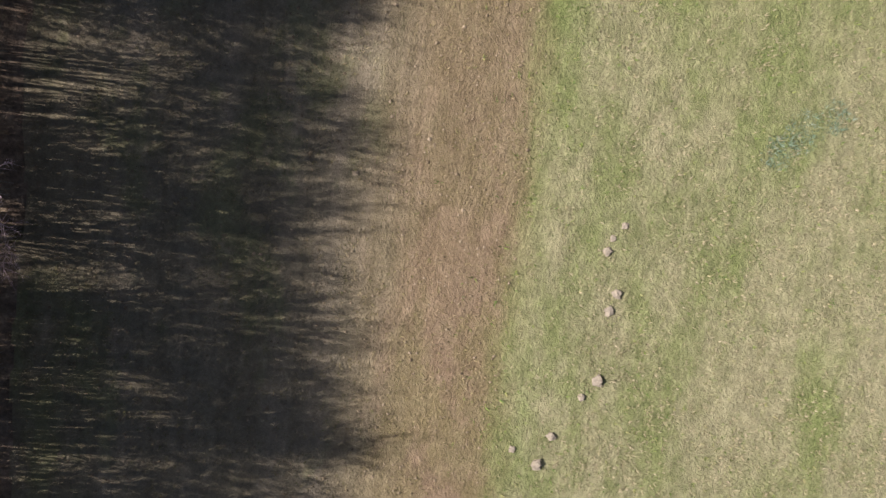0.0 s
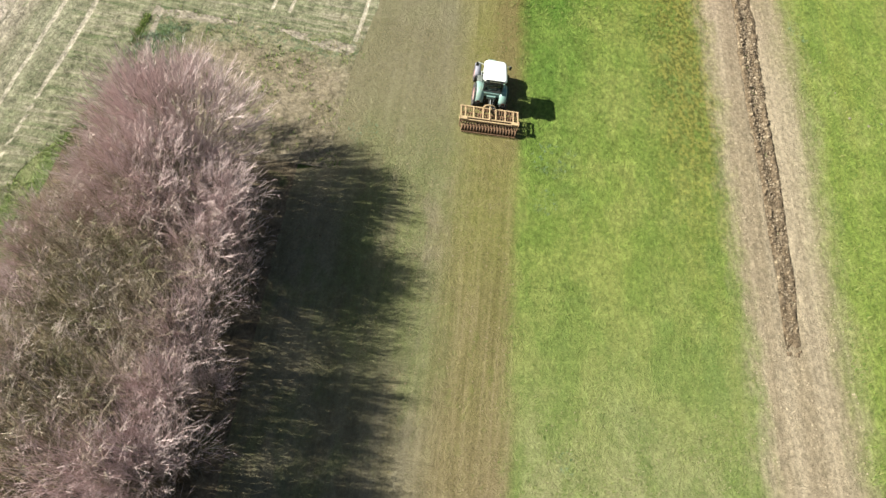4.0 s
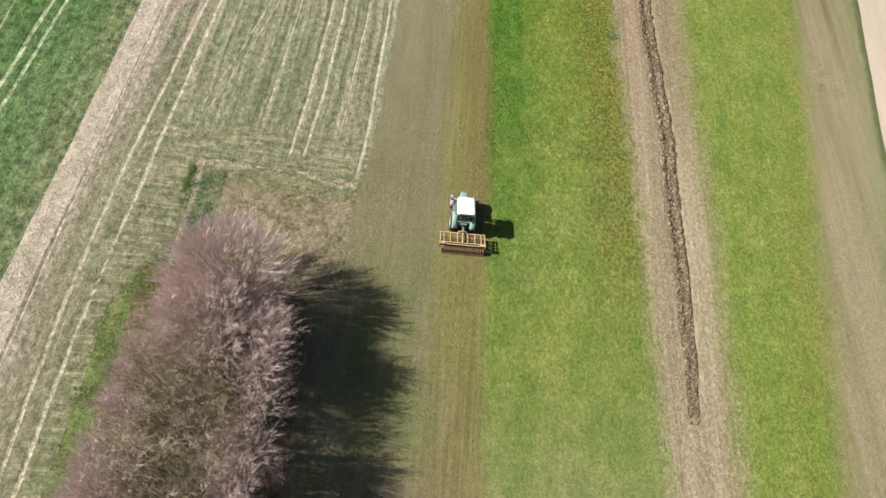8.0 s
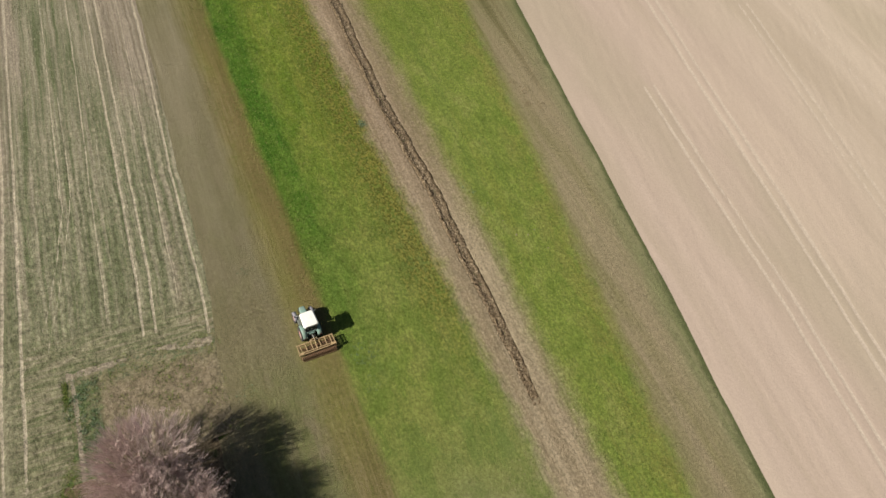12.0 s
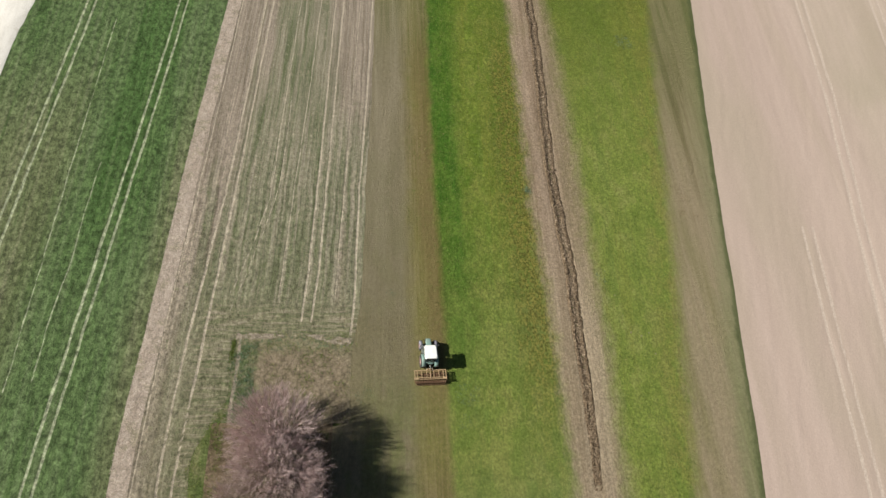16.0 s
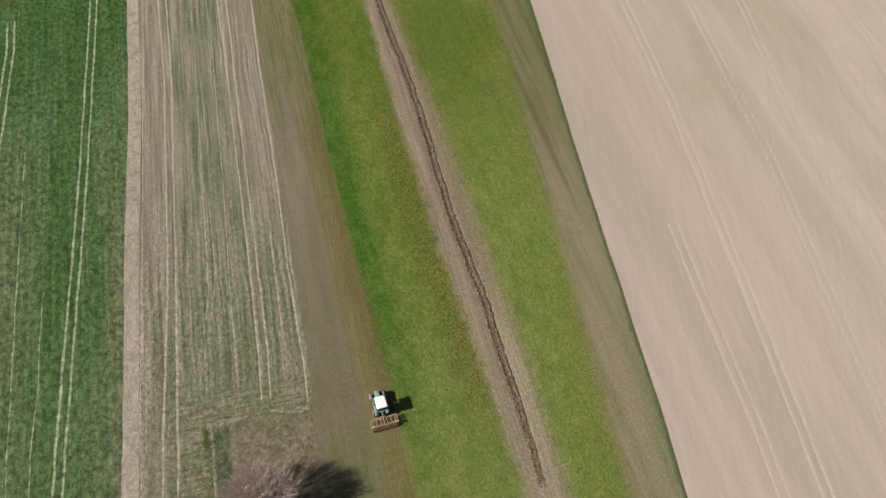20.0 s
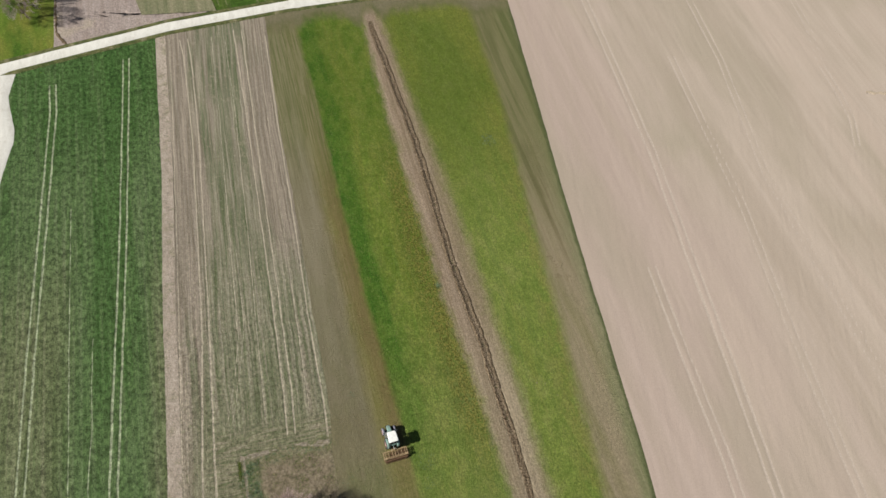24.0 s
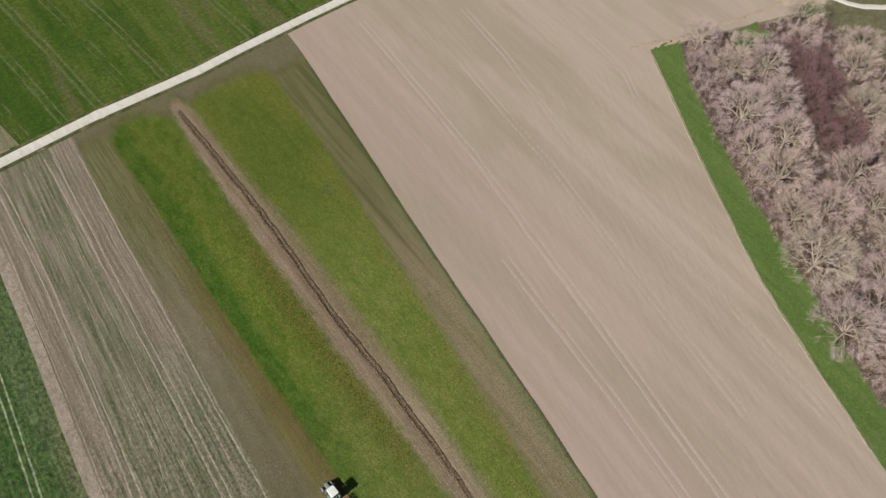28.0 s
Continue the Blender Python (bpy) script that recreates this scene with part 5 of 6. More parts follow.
def dome_tree(kind, seed, height, radius, depth, counts, twig_length, girth, thin, bark, twig, fork=0.0, low=-0.2, loose=0.42):
    """A leafless crown shaped as a dome: limbs fan out to it, branches and twigs fill its skin."""
    rng = np.random.default_rng(seed)
    n = counts[0]
    centre = np.array((0, 0, height - depth))
    squash = np.array((radius, radius, depth))
    k = np.arange(n)
    up = low + (1 - low) * (k + 0.5) / n
    a = 2.39996 * k + rng.uniform(0, 6.28)
    out = np.stack([np.sqrt(1 - up ** 2) * np.cos(a), np.sqrt(1 - up ** 2) * np.sin(a), up], 1) + rng.normal(0, 0.09, (n, 3))
    swell = rng.uniform(0.86, 1.1, n)[:, None]
    root = np.array((0, 0, fork)) + (0.0 if fork else 0.3) * out * np.array((1, 1, 0)) - np.array((0, 0, 0.0 if fork else 0.3))
    end = centre + out * squash * 0.62 * swell
    mid1 = root + (end - root) * 0.35 + rng.normal(0, 0.04 * height, (n, 3)) * np.array((1, 1, 0.3)) + np.array((0, 0, 0.05 * height))
    mid2 = root + (end - root) * 0.7 + rng.normal(0, 0.03 * height, (n, 3)) * np.array((1, 1, 0.3)) + np.array((0, 0, 0.03 * height))
    one = np.ones(n)
    segs = [(root, mid1, girth * one, 0.7 * girth * one), (mid1, mid2, 0.7 * girth * one, 0.48 * girth * one), (mid2, end, 0.48 * girth * one, 0.26 * girth * one)]
    if fork:
        segs.append((np.array([(0, 0, -0.4)]), np.array([(0, 0, fork * 1.05)]), np.array([girth * 2.0]), np.array([girth * 1.5])))
    m = counts[1]
    aim = np.repeat(out, m, 0) + rng.normal(0, 0.36, (n * m, 3))
    aim /= np.linalg.norm(aim, axis=1)[:, None]
    t = rng.uniform(0.0, 1.0, (n * m, 1))
    b0 = np.repeat(mid2, m, 0) * (1 - t) + np.repeat(end, m, 0) * t
    b2 = centre + aim * squash * np.repeat(swell, m, 0) * rng.uniform(0.74, 0.93, (n * m, 1))
    b1 = (b0 + b2) / 2 + rng.normal(0, 0.05 * radius, (n * m, 3))
    one = np.ones(n * m)
    segs += [(b0, b1, 0.25 * girth * one, 0.16 * girth * one), (b1, b2, 0.16 * girth * one, 0.07 * girth * one)]
    limbs = limbs_mesh(kind + "_limbs", *[np.concatenate([s[i] for s in segs]) for i in range(4)], bark)
    q = counts[2]
    t = rng.uniform(0.1, 1.0, (n * m * q, 1))
    c0 = np.repeat(b1, q, 0) * (1 - t) + np.repeat(b2, q, 0) * t
    d = np.repeat(aim, q, 0) * 0.8 + rng.normal(0, loose, (n * m * q, 3)) + np.array((0, 0, 0.15))
    d /= np.linalg.norm(d, axis=1)[:, None]
    c1 = c0 + d * twig_length * rng.uniform(0.6, 1.25, (n * m * q, 1))
    t0, t1 = grow(rng, c0, c1, counts[3], twig_length * 0.6, 0.12, loose, (0.15, 1.0))
    thick = np.concatenate([np.full(len(c0), thin * 1.3), np.full(len(t0), thin)])
    return limbs, twigs_mesh(kind + "_twigs", np.concatenate([c0, t0]), np.concatenate([c1, t1]), thick, twig)


def brush_shrub(kind, seed, height, foot, fan, counts, tip, girth, thin, bark, twig, loose=0.36, sink=0.16, even=0.74):
    """A leafless hedge shrub: many upright stems from one foot, branches and fine twigs sweeping up along them."""
    rng = np.random.default_rng(seed)

    def shoots(d, swing, pull):
        v = d + rng.normal(0, swing, d.shape) + pull
        return v / np.linalg.norm(v, axis=1)[:, None]

    n, m, q, w = counts
    k = np.arange(n)
    rad, a = np.sqrt((k + 0.5) / n)[:, None], 2.39996 * k + rng.uniform(0, 6.28)
    out = np.stack([np.cos(a), np.sin(a), 0 * a], 1) * rad
    up = np.array((0, 0, 1.0))
    root = out * foot - up * 0.25 + rng.normal(0, 0.08, (n, 3)) * np.array((1, 1, 0))
    top = out * fan + up * height * (1 - sink * rad ** 2) * rng.uniform(even, 0.98, (n, 1)) + rng.normal(0, 0.2, (n, 3))
    knee = root + (top - root) * 0.45 - out * 0.18 * fan + rng.normal(0, 0.12, (n, 3)) * np.array((1, 1, 0.2))
    one = np.ones(n)
    segs = [(root, knee, girth * one, 0.72 * girth * one), (knee, top, 0.72 * girth * one, 0.16 * girth * one)]
    t = rng.uniform(0.05, 0.95, (n * m, 1)) ** 0.8
    b0 = np.repeat(knee, m, 0) * (1 - t) + np.repeat(top, m, 0) * t
    way = np.repeat(top - knee, m, 0)
    way /= np.linalg.norm(way, axis=1)[:, None]
    d = shoots(way, loose, np.repeat(out, m, 0) * 0.35 + up * 0.1)
    b1 = b0 + d * (height * 0.27 * (1.15 - 0.6 * t) * rng.uniform(0.6, 1.2, (n * m, 1)))
    one = np.ones(n * m)
    segs.append((b0, b1, 0.3 * girth * one, 0.1 * girth * one))
    limbs = limbs_mesh(kind + "_limbs", *[np.concatenate([g[i] for g in segs]) for i in range(4)], bark)
    b0, b1, d = np.concatenate([b0, knee + (top - knee) * 0.7]), np.concatenate([b1, top]), np.concatenate([d, (top - knee) / np.linalg.norm(top - knee, axis=1)[:, None]])
    t = rng.uniform(0.1, 1.0, (len(b0) * q, 1))
    c0 = np.repeat(b0, q, 0) * (1 - t) + np.repeat(b1, q, 0) * t
    d = shoots(np.repeat(d, q, 0), loose * 0.75, up * 0.1)
    c1 = c0 + d * tip * rng.uniform(0.6, 1.3, (len(c0), 1))
    t = rng.uniform(0.15, 0.9, (len(c0) * w, 1))
    e0 = np.repeat(c0, w, 0) * (1 - t) + np.repeat(c1, w, 0) * t
    e1 = e0 + shoots(np.repeat(d, w, 0), loose * 0.8, up * 0.08) * tip * 0.6 * rng.uniform(0.6, 1.3, (len(e0), 1))
    thick = np.concatenate([np.full(len(c0), thin * 1.25), np.full(len(e0), thin)])
    return limbs, twigs_mesh(kind + "_twigs", np.concatenate([c0, e0]), np.concatenate([c1, e1]), thick, twig)


def bark_material(name, a, b):
    n = Nodes(name)
    c = n.ramp(n.noise(3.0, detail=4.0), ((0.3, a), (0.7, b)))
    c = n.mix(n.times(n.random(), 0.5), c, tuple(0.6 * v for v in a))
    return n.done(c, 0.85, spec=0.25)


def twig_material(name, stops):
    n = Nodes(name)
    c = n.ramp(n.random(True), stops)
    return n.done(n.mix(n.times(n.random(), 0.3), c, stops[0][1]), 0.8, spec=0.25)


BARK = bark_material("grey_brown_bark", (0.11, 0.09, 0.06), (0.27, 0.215, 0.165))
BARK_PALE = bark_material("pale_bark", (0.46, 0.385, 0.315), (0.66, 0.58, 0.49))
TWIG = twig_material("mauve_brown_twigs", ((0.0, (0.34, 0.262, 0.232)), (0.5, (0.5, 0.405, 0.365)), (1.0, (0.68, 0.57, 0.52))))
TWIG_PALE = twig_material("pale_grey_twigs", ((0.0, (0.36, 0.278, 0.285)), (0.5, (0.52, 0.412, 0.418)), (1.0, (0.68, 0.56, 0.565))))
TWIG_RED = twig_material("reddish_twigs", ((0.0, (0.135, 0.072, 0.080)), (0.5, (0.23, 0.132, 0.142)), (1.0, (0.36, 0.225, 0.235))))

TWIG_LILAC = twig_material("lilac_brown_twigs", ((0.0, (0.41, 0.30, 0.295)), (0.5, (0.565, 0.43, 0.425)), (1.0, (0.74, 0.595, 0.585))))
TWIG_STRAW = twig_material("yellowish_twigs", ((0.0, (0.34, 0.285, 0.235)), (0.5, (0.46, 0.395, 0.325)), (1.0, (0.58, 0.505, 0.43))))

TWIG_FAWN = twig_material("fawn_twigs", ((0.0, (0.4, 0.305, 0.275)), (0.5, (0.56, 0.44, 0.4)), (1.0, (0.71, 0.585, 0.54))))
TWIG_MAUVE = twig_material("mauve_grey_twigs", ((0.0, (0.3, 0.225, 0.24)), (0.5, (0.43, 0.335, 0.35)), (1.0, (0.58, 0.47, 0.485))))
TWIG_BROWN = twig_material("umber_twigs", ((0.0, (0.17, 0.13, 0.09)), (0.5, (0.34, 0.275, 0.2)), (1.0, (0.56, 0.475, 0.38))))
TWIG_MOSSY = twig_material("mossy_twigs", ((0.0, (0.09, 0.085, 0.035)), (0.5, (0.19, 0.175, 0.09)), (1.0, (0.38, 0.33, 0.22))))

# hedge twigs paler on the rim, darker inside: sunlit skin and shaded depth in colour
RIM_SHRUBS = [brush_shrub("rim_shrub", 100 + k, 8.0, 0.5, 1.3, (24, 6, 4, 2), 1.05, 0.026, 0.0072, BARK, TWIG_LILAC, 0.32, even=0.82) for k in range(4)]
SHRUBS = [brush_shrub("shrub", 120 + k, 8.0, 0.5, 1.5, (17, 6, 4, 2), 1.1, 0.032, 0.0082, BARK, (TWIG_LILAC, TWIG, TWIG_BROWN, TWIG)[k], 0.42) for k in range(4)]
SPARSE = [brush_shrub("open_shrub", 150 + k, 8.0, 0.45, 1.7, (11, 5, 4, 2), 1.15, 0.044, 0.0085, BARK, (TWIG, TWIG_BROWN, TWIG_MOSSY)[k], 0.5) for k in range(3)]
HEAD_SHRUB = brush_shrub("head_shrub", 170, 9.3, 1.3, 4.75, (150, 6, 6, 3), 1.0, 0.03, 0.0078, BARK, TWIG_LILAC, 0.3, 0.6, 0.84)
OAKS = [dome_tree("tree", 200 + k, 9.0, 5.2, 5.2, (17, 9, 8, 4), 1.15, 0.115, 0.0105, BARK_PALE, (TWIG_PALE, TWIG_FAWN, TWIG_STRAW, TWIG_LILAC)[k], 2.0, loose=0.3) for k in range(4)]
DENSE = dome_tree("dense_tree", 500, 10.5, 5.0, 5.2, (15, 7, 8, 4), 1.3, 0.13, 0.015, BARK, TWIG_MAUVE, 1.6, -0.35, 0.34)
WOOD_SHRUBS = [dome_tree("wood_shrub", 400 + k, 6.2, 3.2, 3.4, (12, 6, 5, 3), 1.3, 0.06, 0.0125, BARK, (TWIG_PALE, TWIG_MAUVE, TWIG_FAWN)[k], loose=0.3) for k in range(3)]
THICKET = [dome_tree("thicket", 300 + k, 7.0, 2.8, 3.6, (13, 6, 6, 4), 1.2, 0.05, 0.014, BARK, TWIG_RED, loose=0.3) for k in range(3)]


def plant(name, label, category, group, meshes, x, y, turn, size, tall=1.0):
    root = new(name)
    root.empty_display_size = 0.3
    root.matrix_world = pose(x, y, float(gz(x, y)), 0, 0, turn) @ Matrix.Diagonal((size, size, size * tall, 1))
    for part_name, me in zip(("trunk", "crown"), meshes):
        piece(part_name, me, root)
    return tagged(root, label, category, group)


rng = np.random.default_rng(77)


def hedge_reach(x, y):
    """How far out a point stands in the hedge's plan: 0 along its spine, 1 at its foot line."""
    u, v = (x + 18.6) / (float(np.interp(y, (0, 12, 20, 26), (7.2, 6.7, 5.2, 4.5))) if x < -18.6 else float(np.interp(y, (0, 10, 20, 26), (6.3, 5.9, 5.5, 5.0)))), max(0.0, y - 19.5) / 11.0
    k = 2.0 if x < -18.6 else 2.7
    return (abs(u) ** k + v ** k) ** (1 / k)


def hedge_height(x, y):
    r = hedge_reach(x, y)
    steep = 5.5 if x > -16 and y < 24 else 2.5
    return float(np.interp(y, (-12, 5, 11, 20), (9.3, 9.0, 8.3, 8.2))) * math.sqrt(max(0.0, 1 - min(1.0, r) ** steep))


yy, row = -13.0, 0
while yy < 32:
    for xx in np.arange(-26.4, -12.0, 1.75):
        x, y = xx + (row % 2) * 0.88 + rng.normal(0, 0.25), yy + rng.normal(0, 0.5)
        r = hedge_reach(x, y)
        if r > 0.97 or y < 8 and r < 0.42 and row % 3 == 0 or y > 20.5 and (r > 0.45 or y > 25):
            continue
        tall = max(hedge_height(x, y), 1.7) * (rng.uniform(0.92, 1.01) if r < 0.7 else rng.uniform(0.98, 1.02))
        away = Vector(((x + 18.6) / 7.0, max(0.0, y - 19.5) / 11.6, 0))
        lean = (20 if x < -18.8 or y > 24 else 13) * max(0.0, r - 0.25)
        kind = RIM_SHRUBS[rng.integers(4)] if r > (0.62 if y > 8 else 0.45) else SPARSE[rng.integers(3)] if rng.uniform() < (0.85 if y < 7 else 0.65) else SHRUBS[rng.integers(4)]
        size = min(1.1, max(0.62, tall / 8.0))
        bush = plant("shrub", "bare mauve-brown shrub in a dense hedge" if r > 0.62 else "bare brown shrub inside a dense hedge", "shrub", "bare hedge", kind, x, y, rng.uniform(0, 360), size, tall / 8.0 / size)
        if away.length > 1e-3:
            tilt = Matrix.Rotation(radians(lean), 4, Vector((0, 0, 1)).cross(away.normalized()))
            at = bush.matrix_world.translation.copy()
            bush.matrix_world = Matrix.Translation(at) @ tilt @ Matrix.Translation(-at) @ bush.matrix_world
    yy += 1.75
    row += 1
plant("shrub", "bare rounded lilac-brown shrub closing the hedge's end", "shrub", "bare hedge", HEAD_SHRUB, -18.5, 25.0, 40, 1.0)
plant("shrub", "bare rounded lilac-brown shrub near the hedge's end", "shrub", "bare hedge", HEAD_SHRUB, -18.5, 20.6, 190, 1.0, 0.92)

rng = np.random.default_rng(78)
# the wood's great trees: x, y, crown colour, size
BIG_TREES = [(167.6, 75.0, 1, 1.35), (152.8, 59.0, 0, 1.7), (143.2, 38.2, 1, 1.55), (144.5, 23.0, 3, 1.5), (126.5, 14.5, 2, 1.75), (199, 71.5, 3, 1.3), (207.5, 55, 1, 1.35), (187.5, 40.0, 2, 1.55), (162.5, 26.5, 3, 1.6), (116, -1.5, 0, 1.6), (137.5, 1.5, 3, 1.5), (158, 46.5, 3, 1.35)]


def in_band(x, y, wide=8.5):
    """Inside the reddish thicket that crosses the wood."""
    t = min(1.0, max(0.0, ((x - 171) * 29 + (y - 34) * 36) / (29 ** 2 + 36 ** 2)))
    return math.hypot(x - 171 - 29 * t, y - 34 - 36 * t) < wide or math.hypot(x - 221, y - 73) < 4.5


for k in range(26):
    t = (k // 2) / 12.0
    x, y = 171 + 29 * t + (k % 2 - 0.5) * 6.5 + rng.normal(0, 0.8), 34 + 36 * t - (k % 2 - 0.5) * 5.0 + rng.normal(0, 0.8)
    plant("thicket_bush", "reddish bare thicket bush inside the wood", "bush", "wood thicket", THICKET[rng.integers(3)], x, y, rng.uniform(0, 360), rng.uniform(1.0, 1.35))
def in_wood(x, y):
    return x < 164 + 0.95 * (y + 10) and x < 221 and y < 94 - 0.19 * (x - 156)


for row, yy in enumerate(np.arange(-14, 92, 10.5)):
    for k in range(10):
        x, y = float(WOOD_W(np.array([yy]))[0]) + 5.5 + 12.5 * k + 6.0 * (row % 2) + rng.normal(0, 1.2), yy + rng.normal(0, 1.2)
        if in_wood(x, y) and not in_band(x, y, 13.0) and math.hypot(x - 192, y - 85) > 12 and min(math.hypot(x - a, y - b) / c for a, b, _, c in BIG_TREES) > 6.2:
            BIG_TREES.append((x, y, int(rng.choice((0, 0, 1, 2, 3, 3))), rng.uniform(1.15, 1.5)))
for x, y, kind, size in BIG_TREES:
    plant("bare_tree", ("tall leafless tree with a grey-pink crown", "tall leafless tree with a fawn crown and pale limbs", "tall leafless tree with a yellowish crown", "tall leafless tree with a lilac crown")[kind], "tree", "trees of the wood", OAKS[kind], x, y, rng.uniform(0, 360), size)
for yy in np.arange(-16, 95, 5.2):
    edge_x = float(WOOD_W(np.array([yy]))[0]) + 0.8
    for k in range(19):
        x, y = edge_x + (3.6 * k if k < 2 else 3.6 + 5.6 * (k - 1)) + rng.normal(0, 0.7), yy + rng.normal(0, 1.0)
        if not in_wood(x, y) or in_band(x, y) and x < 210 or min(math.hypot(x - a, y - b) / c for a, b, _, c in BIG_TREES) < (2.6 if k < 2 else 3.6):
            continue
        if math.hypot((x - 192.5) / 1.7, y - 85.5) < 5.5 or math.hypot(x - 216, y - 47) < 6:
            continue
        size = 0.8 if k == 0 else rng.uniform(0.75, 1.1)
        if in_band(x, y):
            plant("thicket_bush", "reddish bare thicket bush inside the wood", "bush", "wood thicket", THICKET[rng.integers(3)], x, y, rng.uniform(0, 360), size)
        else:
            plant("wood_shrub", "leafless grey-mauve shrub at the wood", "shrub", "shrubs of the wood", WOOD_SHRUBS[rng.integers(3)], x, y, rng.uniform(0, 360), size)
for x, y, turn, size in ((-58.5, 151.5, 30, 0.8), (-62.5, 156.5, 200, 0.9), (-57.0, 160.5, 120, 0.9)):
    plant("bare_tree", "dense grey-mauve leafless tree beside the ploughed plot", "tree", "trees by the road", DENSE, x, y, turn, size)


# ---- the tractor and its cultivator ----
def box(bm, at, size, bevel=0.0, turn=None):
    made = bmesh.ops.create_cube(bm, size=1.0)["verts"]
    m = Matrix.Translation(at) @ (turn or Matrix.Identity(4)) @ Matrix.Diagonal((*size, 1))
    bmesh.ops.transform(bm, matrix=m, verts=made)
    if bevel:
        es = {e for v in made for e in v.link_edges}
        bmesh.ops.bevel(bm, geom=list(es), offset=bevel, segments=2, affect="EDGES", profile=0.6)


def rod(bm, a, b, r, sides=10, r2=None):
    a, b = Vector(a), Vector(b)
    turn = (b - a).to_track_quat("Z", "Y").to_matrix().to_4x4()
    bmesh.ops.create_cone(bm, cap_ends=True, segments=sides, radius1=r, radius2=r if r2 is None else r2, depth=(b - a).length, matrix=Matrix.Translation((a + b) / 2) @ turn)


def pipe(bm, points, r, sides=8):
    for a, b in zip(points, points[1:]):
        rod(bm, a, b, r, sides)
    for p in points[1:-1]:
        bmesh.ops.create_icosphere(bm, subdivisions=1, radius=r * 1.05, matrix=Matrix.Translation(p))


def loft(bm, rings, caps=True):
    """Skin over rings of equally many points."""
    vs = [[bm.verts.new(p) for p in ring] for ring in rings]
    n = len(vs[0])
    for a, b in zip(vs, vs[1:]):
        for k in range(n):
            bm.faces.new((a[k], a[(k + 1) % n], b[(k + 1) % n], b[k]))
    if caps:
        bm.faces.new(vs[0][::-1])
        bm.faces.new(vs[-1])
    bmesh.ops.recalc_face_normals(bm, faces=bm.faces)
    for f in bm.faces:
        f.smooth = len(f.verts) == 4


def rounded(w, h, r, n=4):
    """Points of a rounded rectangle about the origin."""
    pts = []
    for cx, cy, a0 in ((w / 2 - r, h / 2 - r, 0), (-w / 2 + r, h / 2 - r, 90), (-w / 2 + r, -h / 2 + r, 180), (w / 2 - r, -h / 2 + r, 270)):
        pts += [(cx + r * math.cos(radians(a0 + 90 * k / n)), cy + r * math.sin(radians(a0 + 90 * k / n))) for k in range(n + 1)]
    return pts


def turned(bm, profile, sides=40):
    """A body turned about the x axis from a profile of (x, radius)."""
    rings = [[(x, r * math.cos(2 * math.pi * k / sides), r * math.sin(2 * math.pi * k / sides)) for k in range(sides)] for x, r in profile]
    loft(bm, rings, False)


PAINT = plain("sage_green_paint", (0.2, 0.3, 0.275), 0.35, spread=0.12, scale=3, dirt=(0.35, (0.3, 0.26, 0.18)))
WHITE = plain("white_cab_roof", (0.82, 0.82, 0.8), 0.4, spread=0.05, scale=3, dirt=(0.1, (0.5, 0.46, 0.38)))
GREY = plain("lilac_grey_plastic", (0.25, 0.24, 0.29), 0.55, spread=0.15, scale=4, dirt=(0.3, (0.3, 0.26, 0.2)))
BLACK = plain("black_iron", (0.025, 0.025, 0.027), 0.6, spread=0.3, dirt=(0.3, (0.13, 0.1, 0.07)))
RUBBER = plain("dusty_rubber", (0.045, 0.043, 0.045), 0.9, spread=0.3, scale=8, dirt=(0.55, (0.2, 0.165, 0.13)), spec=0.2)
RIM = plain("dull_red_rim", (0.42, 0.22, 0.205), 0.55, spread=0.2, dirt=(0.6, (0.42, 0.33, 0.28)))
STEEL = plain("worn_steel", (0.42, 0.4, 0.37), 0.4, 0.8, dirt=(0.4, (0.2, 0.14, 0.09)))
CHROME = plain("pale_metal", (0.62, 0.62, 0.6), 0.35, 0.6, spread=0.1)
OCHRE = plain("faded_yellow_paint", (0.44, 0.31, 0.175), 0.65, spread=0.3, scale=7, dirt=(0.9, (0.29, 0.2, 0.135)))
RUST = plain("earthy_rusted_steel", (0.2, 0.115, 0.07), 0.8, 0.2, spread=0.45, scale=14, dirt=(0.6, (0.3, 0.21, 0.14)), spec=0.25)
LAMP_RED = plain("red_lamp_glass", (0.07, 0.03, 0.025), 0.25, spread=0.05)
LAMP_CLEAR = plain("lamp_glass", (0.75, 0.75, 0.72), 0.2, spread=0.05)
PANE = bpy.data.materials.new("tinted_glass")
PANE.use_nodes = True
pb = PANE.node_tree.nodes["Principled BSDF"]
pb.inputs["Base Color"].default_value, pb.inputs["Roughness"].default_value = (0.4, 0.5, 0.47, 1), 0.05
pb.inputs["Transmission Weight"].default_value, pb.inputs["IOR"].default_value = 1.0, 1.45


def seat_on_slope(x, y, yaw):
    """A pose standing square on the hillside."""
    up = Vector((0.1494, -0.0178, 1)).normalized()
    ahead = Vector((-math.sin(radians(yaw)), math.cos(radians(yaw)), 0))
    right = ahead.cross(up).normalized()
    ahead = up.cross(right)
    m = Matrix((right, ahead, up)).transposed().to_4x4()
    m.translation = (x, y, float(gz(x, y)) + 0.0)
    return m


